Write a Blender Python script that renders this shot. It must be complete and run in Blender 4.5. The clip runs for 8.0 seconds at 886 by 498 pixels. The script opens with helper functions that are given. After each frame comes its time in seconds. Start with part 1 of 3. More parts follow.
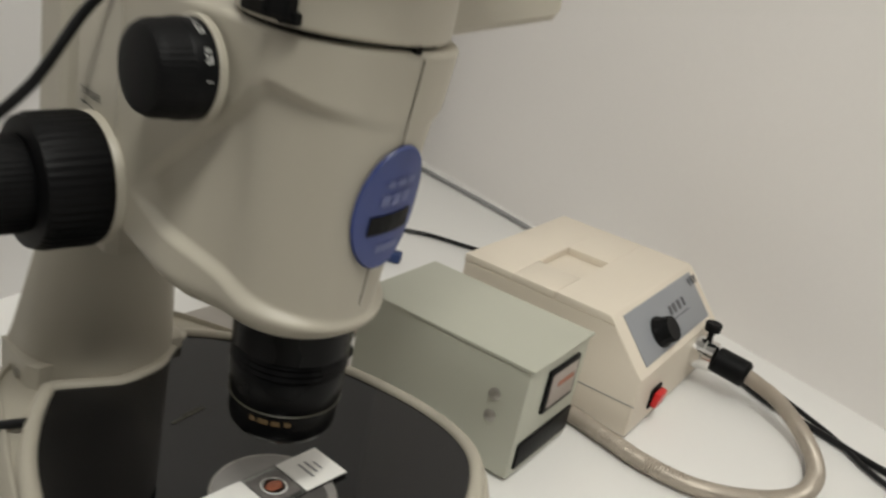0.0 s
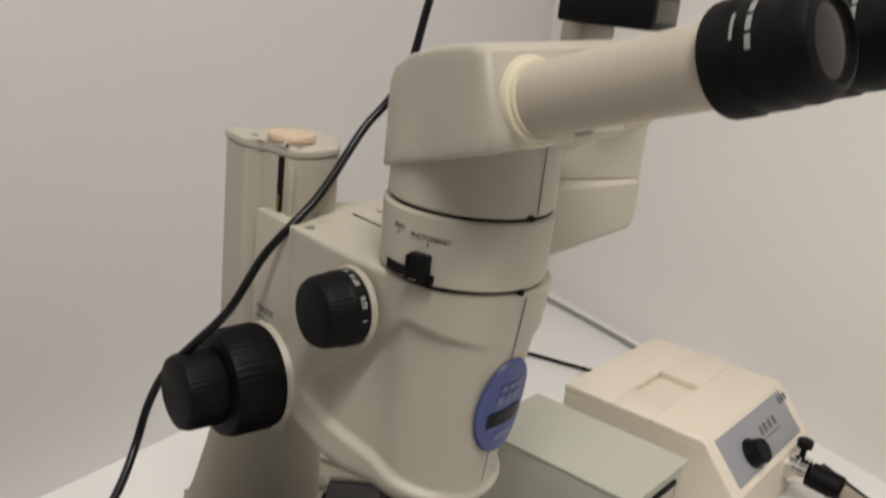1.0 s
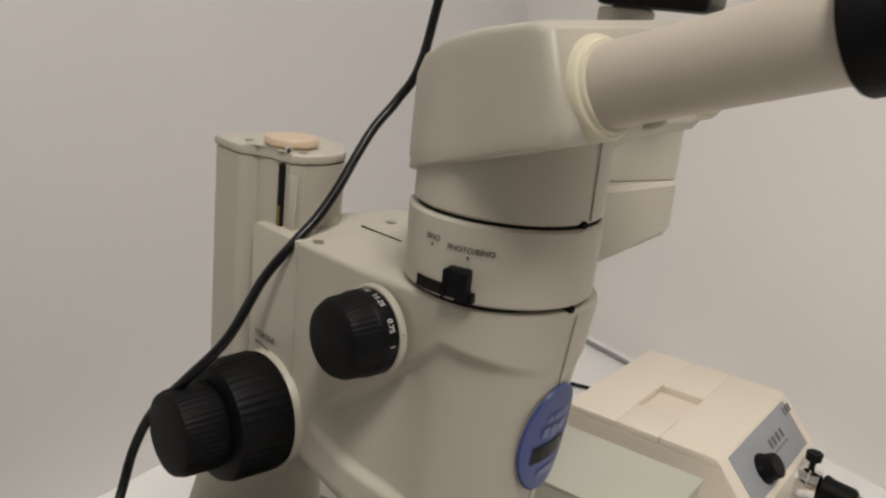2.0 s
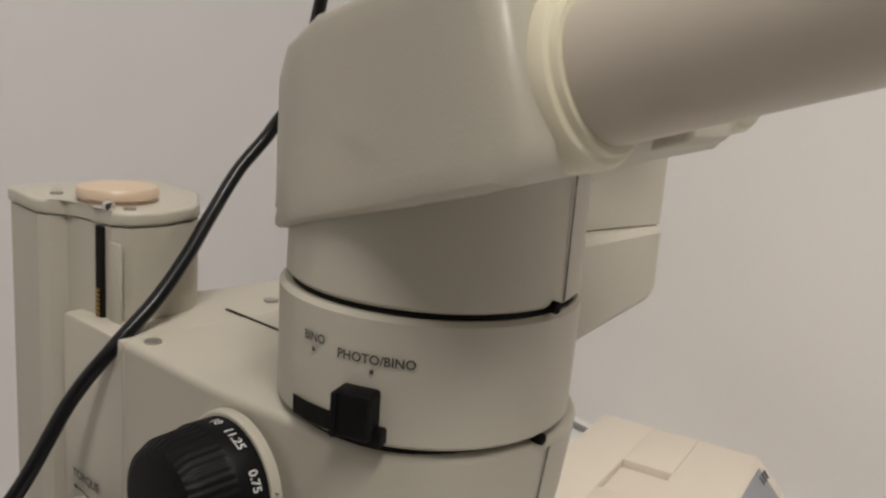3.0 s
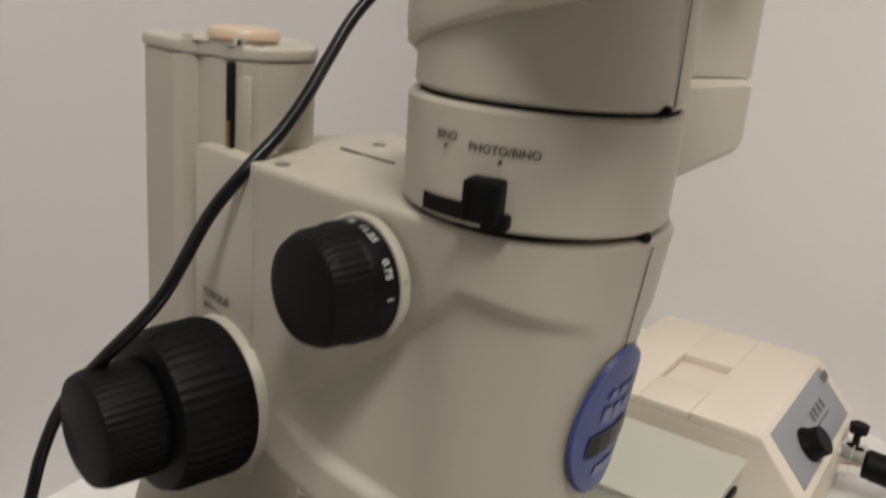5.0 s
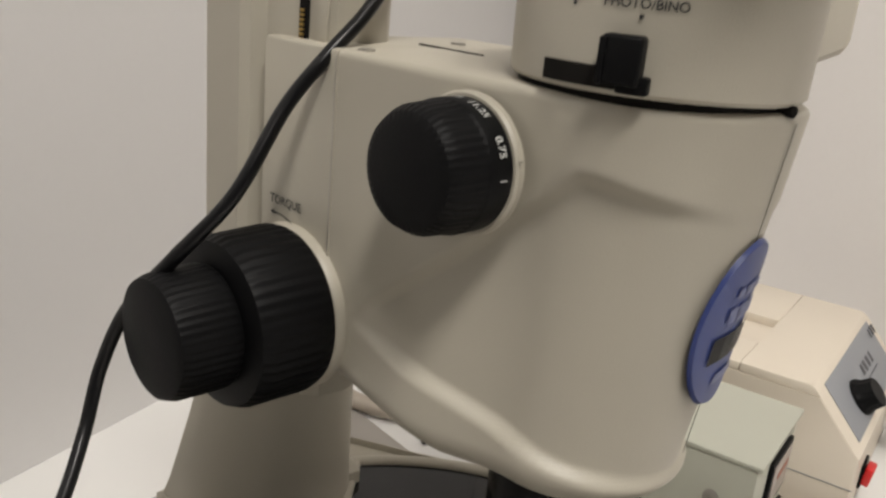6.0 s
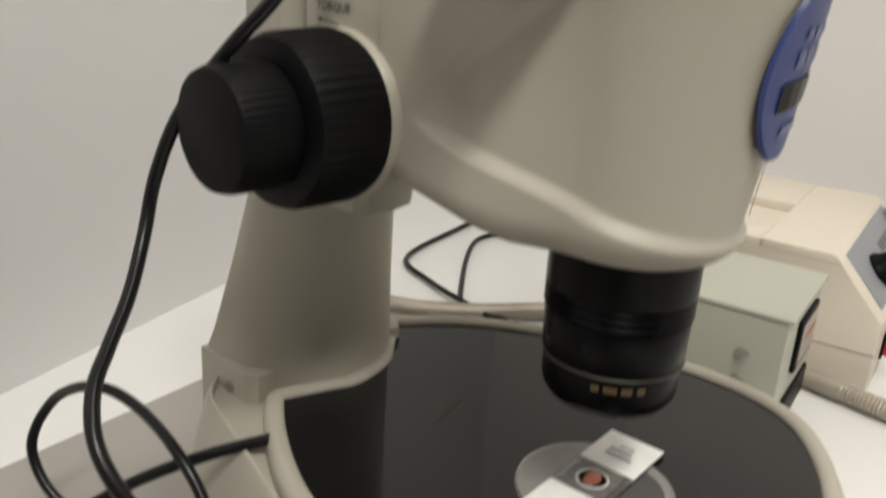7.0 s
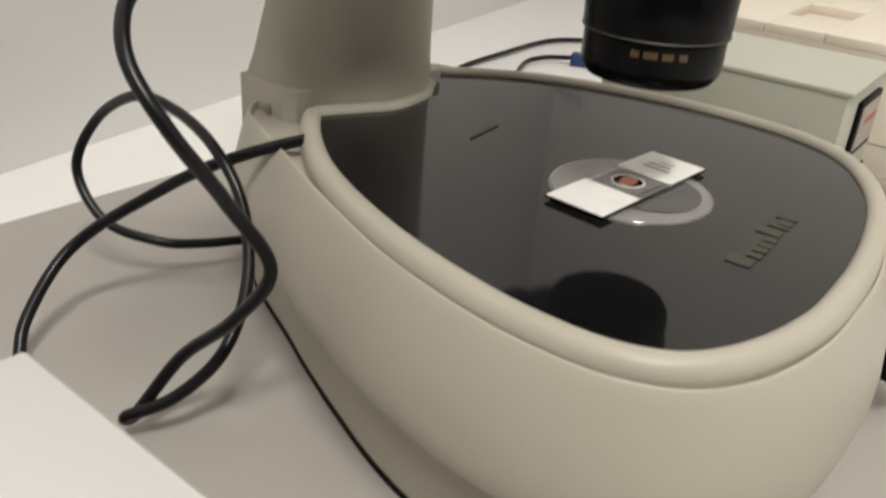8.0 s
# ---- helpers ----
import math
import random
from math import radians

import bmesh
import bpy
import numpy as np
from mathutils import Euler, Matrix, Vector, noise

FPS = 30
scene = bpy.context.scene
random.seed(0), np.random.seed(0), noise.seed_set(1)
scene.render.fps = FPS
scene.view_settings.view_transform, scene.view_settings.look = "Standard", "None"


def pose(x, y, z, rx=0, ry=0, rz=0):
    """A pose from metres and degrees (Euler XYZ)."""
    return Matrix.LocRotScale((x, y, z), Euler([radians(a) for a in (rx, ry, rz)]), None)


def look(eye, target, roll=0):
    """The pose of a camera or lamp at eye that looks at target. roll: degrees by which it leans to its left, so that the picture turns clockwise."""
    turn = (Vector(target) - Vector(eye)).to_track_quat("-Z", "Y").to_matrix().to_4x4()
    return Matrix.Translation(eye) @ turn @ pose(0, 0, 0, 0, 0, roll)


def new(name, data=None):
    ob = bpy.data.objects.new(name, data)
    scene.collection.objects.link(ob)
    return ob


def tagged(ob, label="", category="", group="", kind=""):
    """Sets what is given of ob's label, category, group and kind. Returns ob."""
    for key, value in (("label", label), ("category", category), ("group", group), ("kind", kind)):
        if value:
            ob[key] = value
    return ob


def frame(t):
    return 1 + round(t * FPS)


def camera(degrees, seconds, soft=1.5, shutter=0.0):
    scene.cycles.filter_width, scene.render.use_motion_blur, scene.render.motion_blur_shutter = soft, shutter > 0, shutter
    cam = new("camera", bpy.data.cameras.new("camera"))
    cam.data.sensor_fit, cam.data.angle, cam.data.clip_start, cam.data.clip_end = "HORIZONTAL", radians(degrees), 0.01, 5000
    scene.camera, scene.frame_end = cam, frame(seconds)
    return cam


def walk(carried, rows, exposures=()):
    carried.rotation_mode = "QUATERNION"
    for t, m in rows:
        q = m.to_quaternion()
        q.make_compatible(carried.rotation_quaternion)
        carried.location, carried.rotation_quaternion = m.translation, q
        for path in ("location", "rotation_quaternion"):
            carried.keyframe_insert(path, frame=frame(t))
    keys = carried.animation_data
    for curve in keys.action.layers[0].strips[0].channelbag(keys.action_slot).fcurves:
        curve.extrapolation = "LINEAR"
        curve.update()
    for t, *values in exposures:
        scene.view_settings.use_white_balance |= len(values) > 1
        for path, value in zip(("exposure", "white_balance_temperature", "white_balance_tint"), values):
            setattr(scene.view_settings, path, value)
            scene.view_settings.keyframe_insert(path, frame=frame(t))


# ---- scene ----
# ---- camera ----
cam = camera(54.5, 8.0, soft=2.4, shutter=0.4)
PATH = [
    (0, (0.246, -0.27, 0.378), (-0.784, 1.285, -0.342), 11.6),
    (0.5, (0.264, -0.306, 0.439), (-0.889, 1.132, -0.338), 8.7),
    (1, (0.276, -0.335, 0.462), (-0.981, 1.107, -0.12), 6.5),
    (1.2, (0.273, -0.342, 0.465), (-0.953, 1.141, -0.078), 7.0),
    (2.3, (0.199, -0.294, 0.439), (-0.979, 1.229, -0.103), 6.0),
    (2.5, (0.188, -0.267, 0.441), (-0.992, 1.255, -0.099), 6.6),
    (3, (0.148, -0.216, 0.424), (-0.927, 1.417, 0.001), 4.4),
    (3.5, (0.138, -0.207, 0.418), (-0.946, 1.391, -0.105), 4.6),
    (4, (0.14, -0.211, 0.417), (-0.911, 1.413, -0.09), 4.7),
    (4.5, (0.151, -0.236, 0.418), (-0.948, 1.354, -0.095), 4.3),
    (5, (0.152, -0.251, 0.394), (-0.983, 1.291, -0.185), 5.0),
    (5.2, (0.148, -0.25, 0.385), (-1.012, 1.262, -0.224), 4.6),
    (6.5, (0.113, -0.268, 0.338), (-0.984, 1.277, -0.302), 5.5),
    (7, (0.118, -0.283, 0.301), (-0.97, 1.244, -0.395), 3.6),
    (7.5, (0.123, -0.291, 0.247), (-0.938, 1.194, -0.569), 4.3),
    (8, (0.144, -0.297, 0.225), (-0.97, 1.09, -0.688), 4.3),
]
walk(cam, [(t, look(eye, target, roll)) for t, eye, target, roll in PATH], [(0, -0.16, 6390, 5), (0.5, -0.12, 6470, 8.5), (1.2, -0.06, 6480, 9), (2.5, -0.20, 6500, 10), (4.0, -0.20, 6500, 10), (5.2, -0.10, 6520, 10), (6.5, 0.10, 6460, 8), (7.5, 0.18, 6380, 5), (8.0, 0.25, 6440, 7.5)])

# ---- world and lamps ----
world = bpy.data.worlds.new("room_air")
world.use_nodes = True
world.node_tree.nodes["Background"].inputs[0].default_value = (0.9, 0.95, 1.0, 1)
world.node_tree.nodes["Background"].inputs[1].default_value = 0.02
scene.world = world
CEIL = 1.85
LAMPS = [(0.74, -0.78, 31.0), (0.30, 0.22, 3.5)]
for lx, ly, watts in LAMPS:
    lamp = bpy.data.lights.new("ceiling_lamp_light", "AREA")
    lamp.shape, lamp.size, lamp.size_y, lamp.energy = "RECTANGLE", 0.26, 0.80, watts
    lamp.color = (1.0, 0.95, 0.89)
    ob = new("ceiling_lamp_light", lamp)
    ob.matrix_world = pose(lx, ly, CEIL - 0.035)


# ---- materials ----
def material(name, color, rough=0.5, metal=0.0, grain=0.0, scale=400.0, blotch=0.06, blotch_scale=6.0, bump=0.0, coat=0.0, emit=None, ior=1.5, spec=0.5):
    m = bpy.data.materials.new(name)
    m.use_nodes = True
    nt = m.node_tree
    b = nt.nodes["Principled BSDF"]
    b.inputs["Roughness"].default_value, b.inputs["Metallic"].default_value = rough, metal
    b.inputs["IOR"].default_value = ior
    b.inputs["Specular IOR Level"].default_value = spec
    b.inputs["Coat Weight"].default_value = coat
    co = nt.nodes.new("ShaderNodeTexCoord")
    big = nt.nodes.new("ShaderNodeTexNoise")
    big.inputs["Scale"].default_value, big.inputs["Detail"].default_value = blotch_scale, 4
    fine = nt.nodes.new("ShaderNodeTexNoise")
    fine.inputs["Scale"].default_value, fine.inputs["Detail"].default_value = scale, 2
    nt.links.new(co.outputs["Object"], big.inputs["Vector"])
    nt.links.new(co.outputs["Object"], fine.inputs["Vector"])
    add = nt.nodes.new("ShaderNodeMath")
    add.operation = "MULTIPLY_ADD"
    nt.links.new(fine.outputs["Fac"], add.inputs[0])
    add.inputs[1].default_value = grain
    nt.links.new(big.outputs["Fac"], add.inputs[2])
    ramp = nt.nodes.new("ShaderNodeMapRange")
    ramp.inputs["From Min"].default_value, ramp.inputs["From Max"].default_value = 0.25, 0.75 + grain
    ramp.inputs["To Min"].default_value, ramp.inputs["To Max"].default_value = 1 - blotch, 1 + blotch
    nt.links.new(add.outputs[0], ramp.inputs["Value"])
    mix = nt.nodes.new("ShaderNodeVectorMath")
    mix.operation = "SCALE"
    mix.inputs[0].default_value = color
    nt.links.new(ramp.outputs[0], mix.inputs["Scale"])
    nt.links.new(mix.outputs[0], b.inputs["Base Color"])
    rr = nt.nodes.new("ShaderNodeMapRange")
    rr.inputs["To Min"].default_value, rr.inputs["To Max"].default_value = max(0, rough - 0.06), min(1, rough + 0.06)
    nt.links.new(big.outputs["Fac"], rr.inputs["Value"])
    nt.links.new(rr.outputs[0], b.inputs["Roughness"])
    if bump:
        bp = nt.nodes.new("ShaderNodeBump")
        bp.inputs["Strength"].default_value, bp.inputs["Distance"].default_value = bump, 0.0006
        nt.links.new(fine.outputs["Fac"], bp.inputs["Height"])
        nt.links.new(bp.outputs[0], b.inputs["Normal"])
    if emit:
        b.inputs["Emission Color"].default_value, b.inputs["Emission Strength"].default_value = (*color, 1), emit
    return m


CREAM = material("cream_enamel", (0.42, 0.390, 0.322), 0.42, grain=0.3, scale=1500, blotch=0.05, blotch_scale=9, bump=0.12)
CREAM_TUBE = material("cream_smooth_paint", (0.42, 0.375, 0.31), 0.38, blotch=0.03, blotch_scale=12)
YELLOWED = material("yellowed_plastic", (0.56, 0.52, 0.39), 0.4, blotch=0.06, blotch_scale=20)
TAN = material("tan_plastic_cap", (0.55, 0.42, 0.30), 0.35, blotch=0.08, blotch_scale=30)
BLACK = material("black_rubber", (0.004, 0.004, 0.0044), 0.48, grain=0.4, scale=900, blotch=0.15, bump=0.15, spec=0.12)
BLACK_SATIN = material("black_satin_metal", (0.003, 0.003, 0.0033), 0.26, blotch=0.15, blotch_scale=20, spec=0.10)
BLACK_GLOSS = material("black_acrylic_plate", (0.006, 0.006, 0.0065), 0.06, blotch=0.2, blotch_scale=14)
CABLE = material("black_cable_jacket", (0.005, 0.005, 0.0055), 0.3, blotch=0.15, blotch_scale=30, spec=0.3)
GREY_CABLE = material("grey_cable_jacket", (0.25, 0.25, 0.25), 0.5, blotch=0.1)
DARK_SLOT = material("dark_groove", (0.010, 0.009, 0.008), 0.8, spec=0.1)
BRASS = material("brass_rack", (0.45, 0.30, 0.09), 0.35, metal=0.9, blotch=0.2, blotch_scale=60)
CHROME = material("chrome", (0.75, 0.74, 0.72), 0.12, metal=1.0, blotch=0.05)
STEEL = material("dull_steel", (0.42, 0.40, 0.37), 0.4, metal=0.8, blotch=0.15, blotch_scale=40)
GOOSENECK = material("tan_metal_gooseneck", (0.42, 0.37, 0.31), 0.45, metal=0.35, blotch=0.15, blotch_scale=40)
BLUE = material("blue_badge_foil", (0.035, 0.055, 0.20), 0.42, blotch=0.12, blotch_scale=50, coat=0.0)
BLUE_PLUG = material("blue_plug_plastic", (0.012, 0.035, 0.13), 0.4)
PALE_BLUE = material("pale_badge_print", (0.10, 0.12, 0.27), 0.35)
WHITE_INK = material("white_ink", (0.55, 0.55, 0.53), 0.6)
BLACK_INK = material("black_ink", (0.03, 0.03, 0.03), 0.6)
GREY_INK = material("grey_ink", (0.10, 0.10, 0.11), 0.6)
GOLD_INK = material("gold_ink", (0.09, 0.055, 0.02), 0.45)
OLIVE_INK = material("dull_gold_print", (0.042, 0.038, 0.024), 0.5)
BEIGE = material("beige_case_paint", (0.70, 0.63, 0.53), 0.5, grain=0.3, scale=1200, blotch=0.04, bump=0.1)
GREEN_GREY = material("grey_green_case_paint", (0.48, 0.485, 0.41), 0.5, grain=0.3, scale=1200, blotch=0.05, bump=0.1)
PANEL_GREY = material("grey_printed_panel", (0.27, 0.28, 0.30), 0.45, blotch=0.05)
RED = material("red_switch_plastic", (0.62, 0.02, 0.02), 0.35)
TABLE_WHITE = material("white_laminate", (0.80, 0.79, 0.77), 0.42, grain=0.2, scale=700, blotch=0.03, blotch_scale=3)
MAT_GREY = material("grey_laminate", (0.36, 0.335, 0.305), 0.5, grain=0.3, scale=900, blotch=0.05, blotch_scale=4)
# Side wall colour lowered, back wall raised, to even out the light on them.
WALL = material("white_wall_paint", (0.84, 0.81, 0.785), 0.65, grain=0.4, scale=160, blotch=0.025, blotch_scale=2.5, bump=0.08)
WALL_TONED_DOWN = material("side_wall_toned_down", (0.63, 0.62, 0.615), 0.45, grain=0.3, scale=160, blotch=0.03, blotch_scale=2.5, bump=0.04)
# Far walls are out of view; kept dark so they return little fill.
WALL_FAR = material("unseen_wall_darkened", (0.17, 0.165, 0.16), 0.7, grain=0.4, scale=160, blotch=0.03)
# Ceiling and floor stay unseen; their colours are darkened to weaken the room's fill.
CEILING = material("ceiling_paint", (0.50, 0.49, 0.48), 0.8)
FLOOR = material("unseen_floor_darkened", (0.12, 0.12, 0.12), 0.5, grain=0.4, scale=80, blotch=0.1)
LAMP_WHITE = material("lamp_diffuser", (1.0, 0.95, 0.88), 0.5, emit=3.0, blotch=0.0)
METER_FACE = material("aged_meter_face", (0.36, 0.31, 0.28), 0.3, blotch=0.06, blotch_scale=60)
PAPER = material("white_paper_label", (0.80, 0.79, 0.76), 0.7, blotch=0.05, blotch_scale=120)
SPECIMEN = material("brown_red_specimen", (0.32, 0.10, 0.05), 0.4, blotch=0.3, blotch_scale=300)
FROSTED = material("pale_stage_insert", (0.22, 0.21, 0.20), 0.10, blotch=0.25, blotch_scale=35)
COVER = material("smoky_cover_glass", (0.13, 0.12, 0.115), 0.15, blotch=0.25, blotch_scale=200)
DARK_HOLE = material("dark_stage_opening", (0.06, 0.057, 0.055), 0.1, blotch=0.2)
LENS = material("eyepiece_lens", (0.012, 0.009, 0.007), 0.08, spec=0.15)
ORANGE = material("orange_brass_fitting", (0.30, 0.13, 0.03), 0.4, metal=0.5)
BOX_WHITE = material("white_card_box", (0.58, 0.57, 0.555), 0.6, blotch=0.03)


def glass(name, color=(1, 1, 1), rough=0.0):
    m = bpy.data.materials.new(name)
    m.use_nodes = True
    b = m.node_tree.nodes["Principled BSDF"]
    b.inputs["Base Color"].default_value = (*color, 1)
    b.inputs["Transmission Weight"].default_value = 1.0
    b.inputs["Roughness"].default_value = rough
    b.inputs["IOR"].default_value = 1.5
    return m


SLIDE_GLASS = glass("slide_glass", (0.93, 0.97, 0.95))


# ---- shape helpers ----
def part(name, bm, mat, parent=None, label="", smooth=40):
    me = bpy.data.meshes.new(name)
    bmesh.ops.recalc_face_normals(bm, faces=bm.faces[:])
    for f in bm.faces:
        f.smooth = smooth > 0
    if smooth > 0:
        for e in bm.edges:
            if len(e.link_faces) == 2 and e.calc_face_angle(0) > radians(smooth):
                e.smooth = False
    bm.to_mesh(me)
    bm.free()
    me.materials.append(mat)
    ob = new(name, me)
    if parent:
        ob.parent = parent
    if label:
        ob["label"] = label
    return ob


def empty(name, m, label, category, group=""):
    ob = new(name)
    ob.matrix_world = m
    ob.empty_display_size = 0.02
    return tagged(ob, label, category, group)


def box(x0, x1, y0, y1, z0, z1, bevel=0.001, seg=2):
    bm = bmesh.new()
    bmesh.ops.create_cube(bm, size=1)
    for v in bm.verts:
        v.co = ((x0 + x1) / 2 + v.co.x * (x1 - x0), (y0 + y1) / 2 + v.co.y * (y1 - y0), (z0 + z1) / 2 + v.co.z * (z1 - z0))
    if bevel:
        bmesh.ops.bevel(bm, geom=bm.edges[:], offset=bevel, segments=seg, affect="EDGES", profile=0.5)
    return bm


def moved(bm, m):
    bmesh.ops.transform(bm, matrix=m, verts=bm.verts[:])
    return bm


def merged(*bms):
    out = bmesh.new()
    for b in bms:
        me = bpy.data.meshes.new("scratch")
        b.to_mesh(me)
        b.free()
        out.from_mesh(me)
        bpy.data.meshes.remove(me)
    return out


def lathe(profile, n=48, ribs=None):
    """Turned shape round z from (radius, height) pairs; ribs: (count, depth, first ring, last ring)."""
    bm = bmesh.new()
    rings = []
    for i, (r, z) in enumerate(profile):
        ring = []
        for k in range(n):
            rr = r
            if ribs and ribs[2] <= i <= ribs[3] and (k * ribs[0] * 2 // n) % 2:
                rr = r - ribs[1]
            a = 2 * math.pi * k / n
            ring.append(bm.verts.new((rr * math.cos(a), rr * math.sin(a), z)))
        rings.append(ring)
    for a, b in zip(rings, rings[1:]):
        for k in range(n):
            bm.faces.new((a[k], a[(k + 1) % n], b[(k + 1) % n], b[k]))
    bm.faces.new(rings[0][::-1])
    bm.faces.new(rings[-1])
    return bm


def loft(sections, caps=True):
    bm = bmesh.new()
    rings = [[bm.verts.new(p) for p in s] for s in sections]
    n = len(rings[0])
    for a, b in zip(rings, rings[1:]):
        for k in range(n):
            bm.faces.new((a[k], a[(k + 1) % n], b[(k + 1) % n], b[k]))
    if caps:
        bm.faces.new(rings[0][::-1])
        bm.faces.new(rings[-1])
    return bm


def prism(outline, depth0, depth1, axis="y", bevel=0.0, seg=2):
    """A flat outline given in two axes, drawn out along the third."""
    def at(p, d):
        return {"y": (p[0], d, p[1]), "z": (p[0], p[1], d), "x": (d, p[0], p[1])}[axis]
    bm = loft([[at(p, depth0) for p in outline], [at(p, depth1) for p in outline]])
    if bevel:
        caps = [f for f in bm.faces if len(f.verts) == len(outline)]
        edges = {e for f in caps for e in f.edges}
        bmesh.ops.bevel(bm, geom=list(edges), offset=bevel, segments=seg, affect="EDGES", profile=0.5)
    return bm


def smooth_path(points, steps=10):
    pts = [Vector(p) for p in points]
    pts = [2 * pts[0] - pts[1]] + pts + [2 * pts[-1] - pts[-2]]
    out = []
    for i in range(1, len(pts) - 2):
        p0, p1, p2, p3 = pts[i - 1:i + 3]
        for k in range(steps):
            t = k / steps
            out.append(0.5 * (2 * p1 + (p2 - p0) * t + (2 * p0 - 5 * p1 + 4 * p2 - p3) * t * t + (3 * p1 - p0 - 3 * p2 + p3) * t ** 3))
    out.append(pts[-2])
    return out


def tube(points, r, n=12, steps=10, ridge=0.0, every=2):
    path = smooth_path(points, steps)
    bm = bmesh.new()
    rings = []
    side = None
    for i, p in enumerate(path):
        d = (path[min(i + 1, len(path) - 1)] - path[max(i - 1, 0)]).normalized()
        if side is None:
            side = d.orthogonal().normalized()
        side = (side - d * side.dot(d)).normalized()
        up = d.cross(side)
        rr = r - (ridge if i % every == 0 else 0)
        rings.append([bm.verts.new(p + rr * (side * math.cos(a) + up * math.sin(a))) for a in (2 * math.pi * k / n for k in range(n))])
    for a, b in zip(rings, rings[1:]):
        for k in range(n):
            bm.faces.new((a[k], a[(k + 1) % n], b[(k + 1) % n], b[k]))
    bm.faces.new(rings[0][::-1])
    bm.faces.new(rings[-1])
    return bm


def lettering(text, size):
    """A thin mesh of the words, centred, in the xy plane."""
    cu = bpy.data.curves.new("words", "FONT")
    cu.body, cu.size, cu.align_x, cu.align_y, cu.resolution_u, cu.offset = text, size, "CENTER", "CENTER", 3, 0.018 * size
    ob = bpy.data.objects.new("words", cu)
    me = bpy.data.meshes.new_from_object(ob)
    bm = bmesh.new()
    bm.from_mesh(me)
    bpy.data.objects.remove(ob)
    bpy.data.curves.remove(cu)
    bpy.data.meshes.remove(me)
    bmesh.ops.subdivide_edges(bm, edges=[e for e in bm.edges if e.calc_length() > size * 0.3], cuts=2)
    return bm


def wrapped(bm, place):
    for v in bm.verts:
        v.co = place(v.co.x, v.co.y)
    return bm


def bars(rects):
    bm = bmesh.new()
    for x, y, w, h in rects:
        n = 4
        for k in range(n):
            a, b = x - w / 2 + w * k / n, x - w / 2 + w * (k + 1) / n
            vs = [bm.verts.new(c) for c in ((a, y - h / 2, 0), (b, y - h / 2, 0), (b, y + h / 2, 0), (a, y + h / 2, 0))]
            bm.faces.new(vs)
    return bm


def disc(r, z, n=48):
    bm = bmesh.new()
    bm.faces.new([bm.verts.new((r * math.cos(2 * math.pi * k / n), r * math.sin(2 * math.pi * k / n), z)) for k in range(n)])
    return bm


# ---- the room ----
# the corner of the two walls, and the ways along them
CORNER = Vector((-0.560, 0.826))
ALONG_BACK, ALONG_SIDE = Vector((0.96, -0.28)), Vector((0.185, -0.983))


def wall(name, start, way, length, z0, z1, mat, label):
    way = way.normalized()
    ob = part(name, moved(box(0, length, 0, 0.12, z0, z1, 0.0), Matrix.Translation((start.x, start.y, 0)) @ Matrix.Rotation(math.atan2(way.y, way.x), 4, "Z")), mat, smooth=0)
    return tagged(ob, label, "wall", kind="structure")


wall("wall_north", CORNER - 0.2 * ALONG_BACK, ALONG_BACK, 6.0, -0.75, CEIL, WALL, "plain off-white painted wall behind the table")
wall("wall_west", CORNER + 5.0 * ALONG_SIDE, -ALONG_SIDE, 5.2, -0.75, CEIL, WALL_TONED_DOWN, "painted wall beside the table, toned down to balance its light")
# Unseen walls that close the room, dark to hold down bounced light.
wall("wall_east", Vector((4.3, 1.0)), Vector((0.0, -1.0)), 6.0, -0.75, CEIL, WALL_FAR, "unseen wall across the room, darkened to cut bounced light")
wall("wall_south", Vector((4.5, -4.2)), Vector((-1.0, 0.0)), 6.0, -0.75, CEIL, WALL_FAR, "unseen wall across the room, darkened to cut bounced light")
tagged(part("floor", box(-2, 5, -5, 1.5, -0.85, -0.75, 0), FLOOR, smooth=0), "unseen grey vinyl floor of the laboratory, darkened to cut bounced light", "floor", kind="structure")
tagged(part("ceiling", box(-2, 5, -5, 1.5, CEIL, CEIL + 0.1, 0), CEILING, smooth=0), "unseen painted ceiling, darkened to cut bounced light", "ceiling", kind="structure")
for lx, ly, watts in LAMPS:
    e = empty("ceiling_lamp", pose(lx, ly, CEIL), "square-edged white ceiling lamp with a lit diffuser", "lamp", "ceiling lamps")
    part("frame", merged(box(-0.17, 0.17, 0.42, 0.45, -0.03, 0, 0.002), box(-0.17, 0.17, -0.45, -0.42, -0.03, 0, 0.002), box(-0.17, -0.14, -0.42, 0.42, -0.03, 0, 0.002), box(0.14, 0.17, -0.42, 0.42, -0.03, 0, 0.002)), CEILING, e)
    part("diffuser", box(-0.139, 0.139, -0.419, 0.419, -0.022, -0.004, 0.001), LAMP_WHITE, e)

# the white worktop, cut to the corner of the walls
nb, ns = ALONG_BACK.normalized(), ALONG_SIDE.normalized()
c = CORNER
far_b, far_s = c + 1.5 * nb, c + 1.27 * ns
top = [(c.x, c.y), (far_b.x, far_b.y), (far_b.x + 1.27 * ns.x, far_b.y + 1.27 * ns.y), (far_s.x, far_s.y)]
table = empty("table", pose(0, 0, 0), "white laminate laboratory table against the walls", "table")
part("tabletop", prism(top, -0.03, 0.0, "z", 0.0015), TABLE_WHITE, table)
for px, py in ((-0.45, 0.68), (0.80, 0.34), (-0.24, -0.32), (0.98, -0.70)):
    part("leg", box(px - 0.025, px + 0.025, py - 0.025, py + 0.025, -0.75, -0.03, 0.003), STEEL, table)
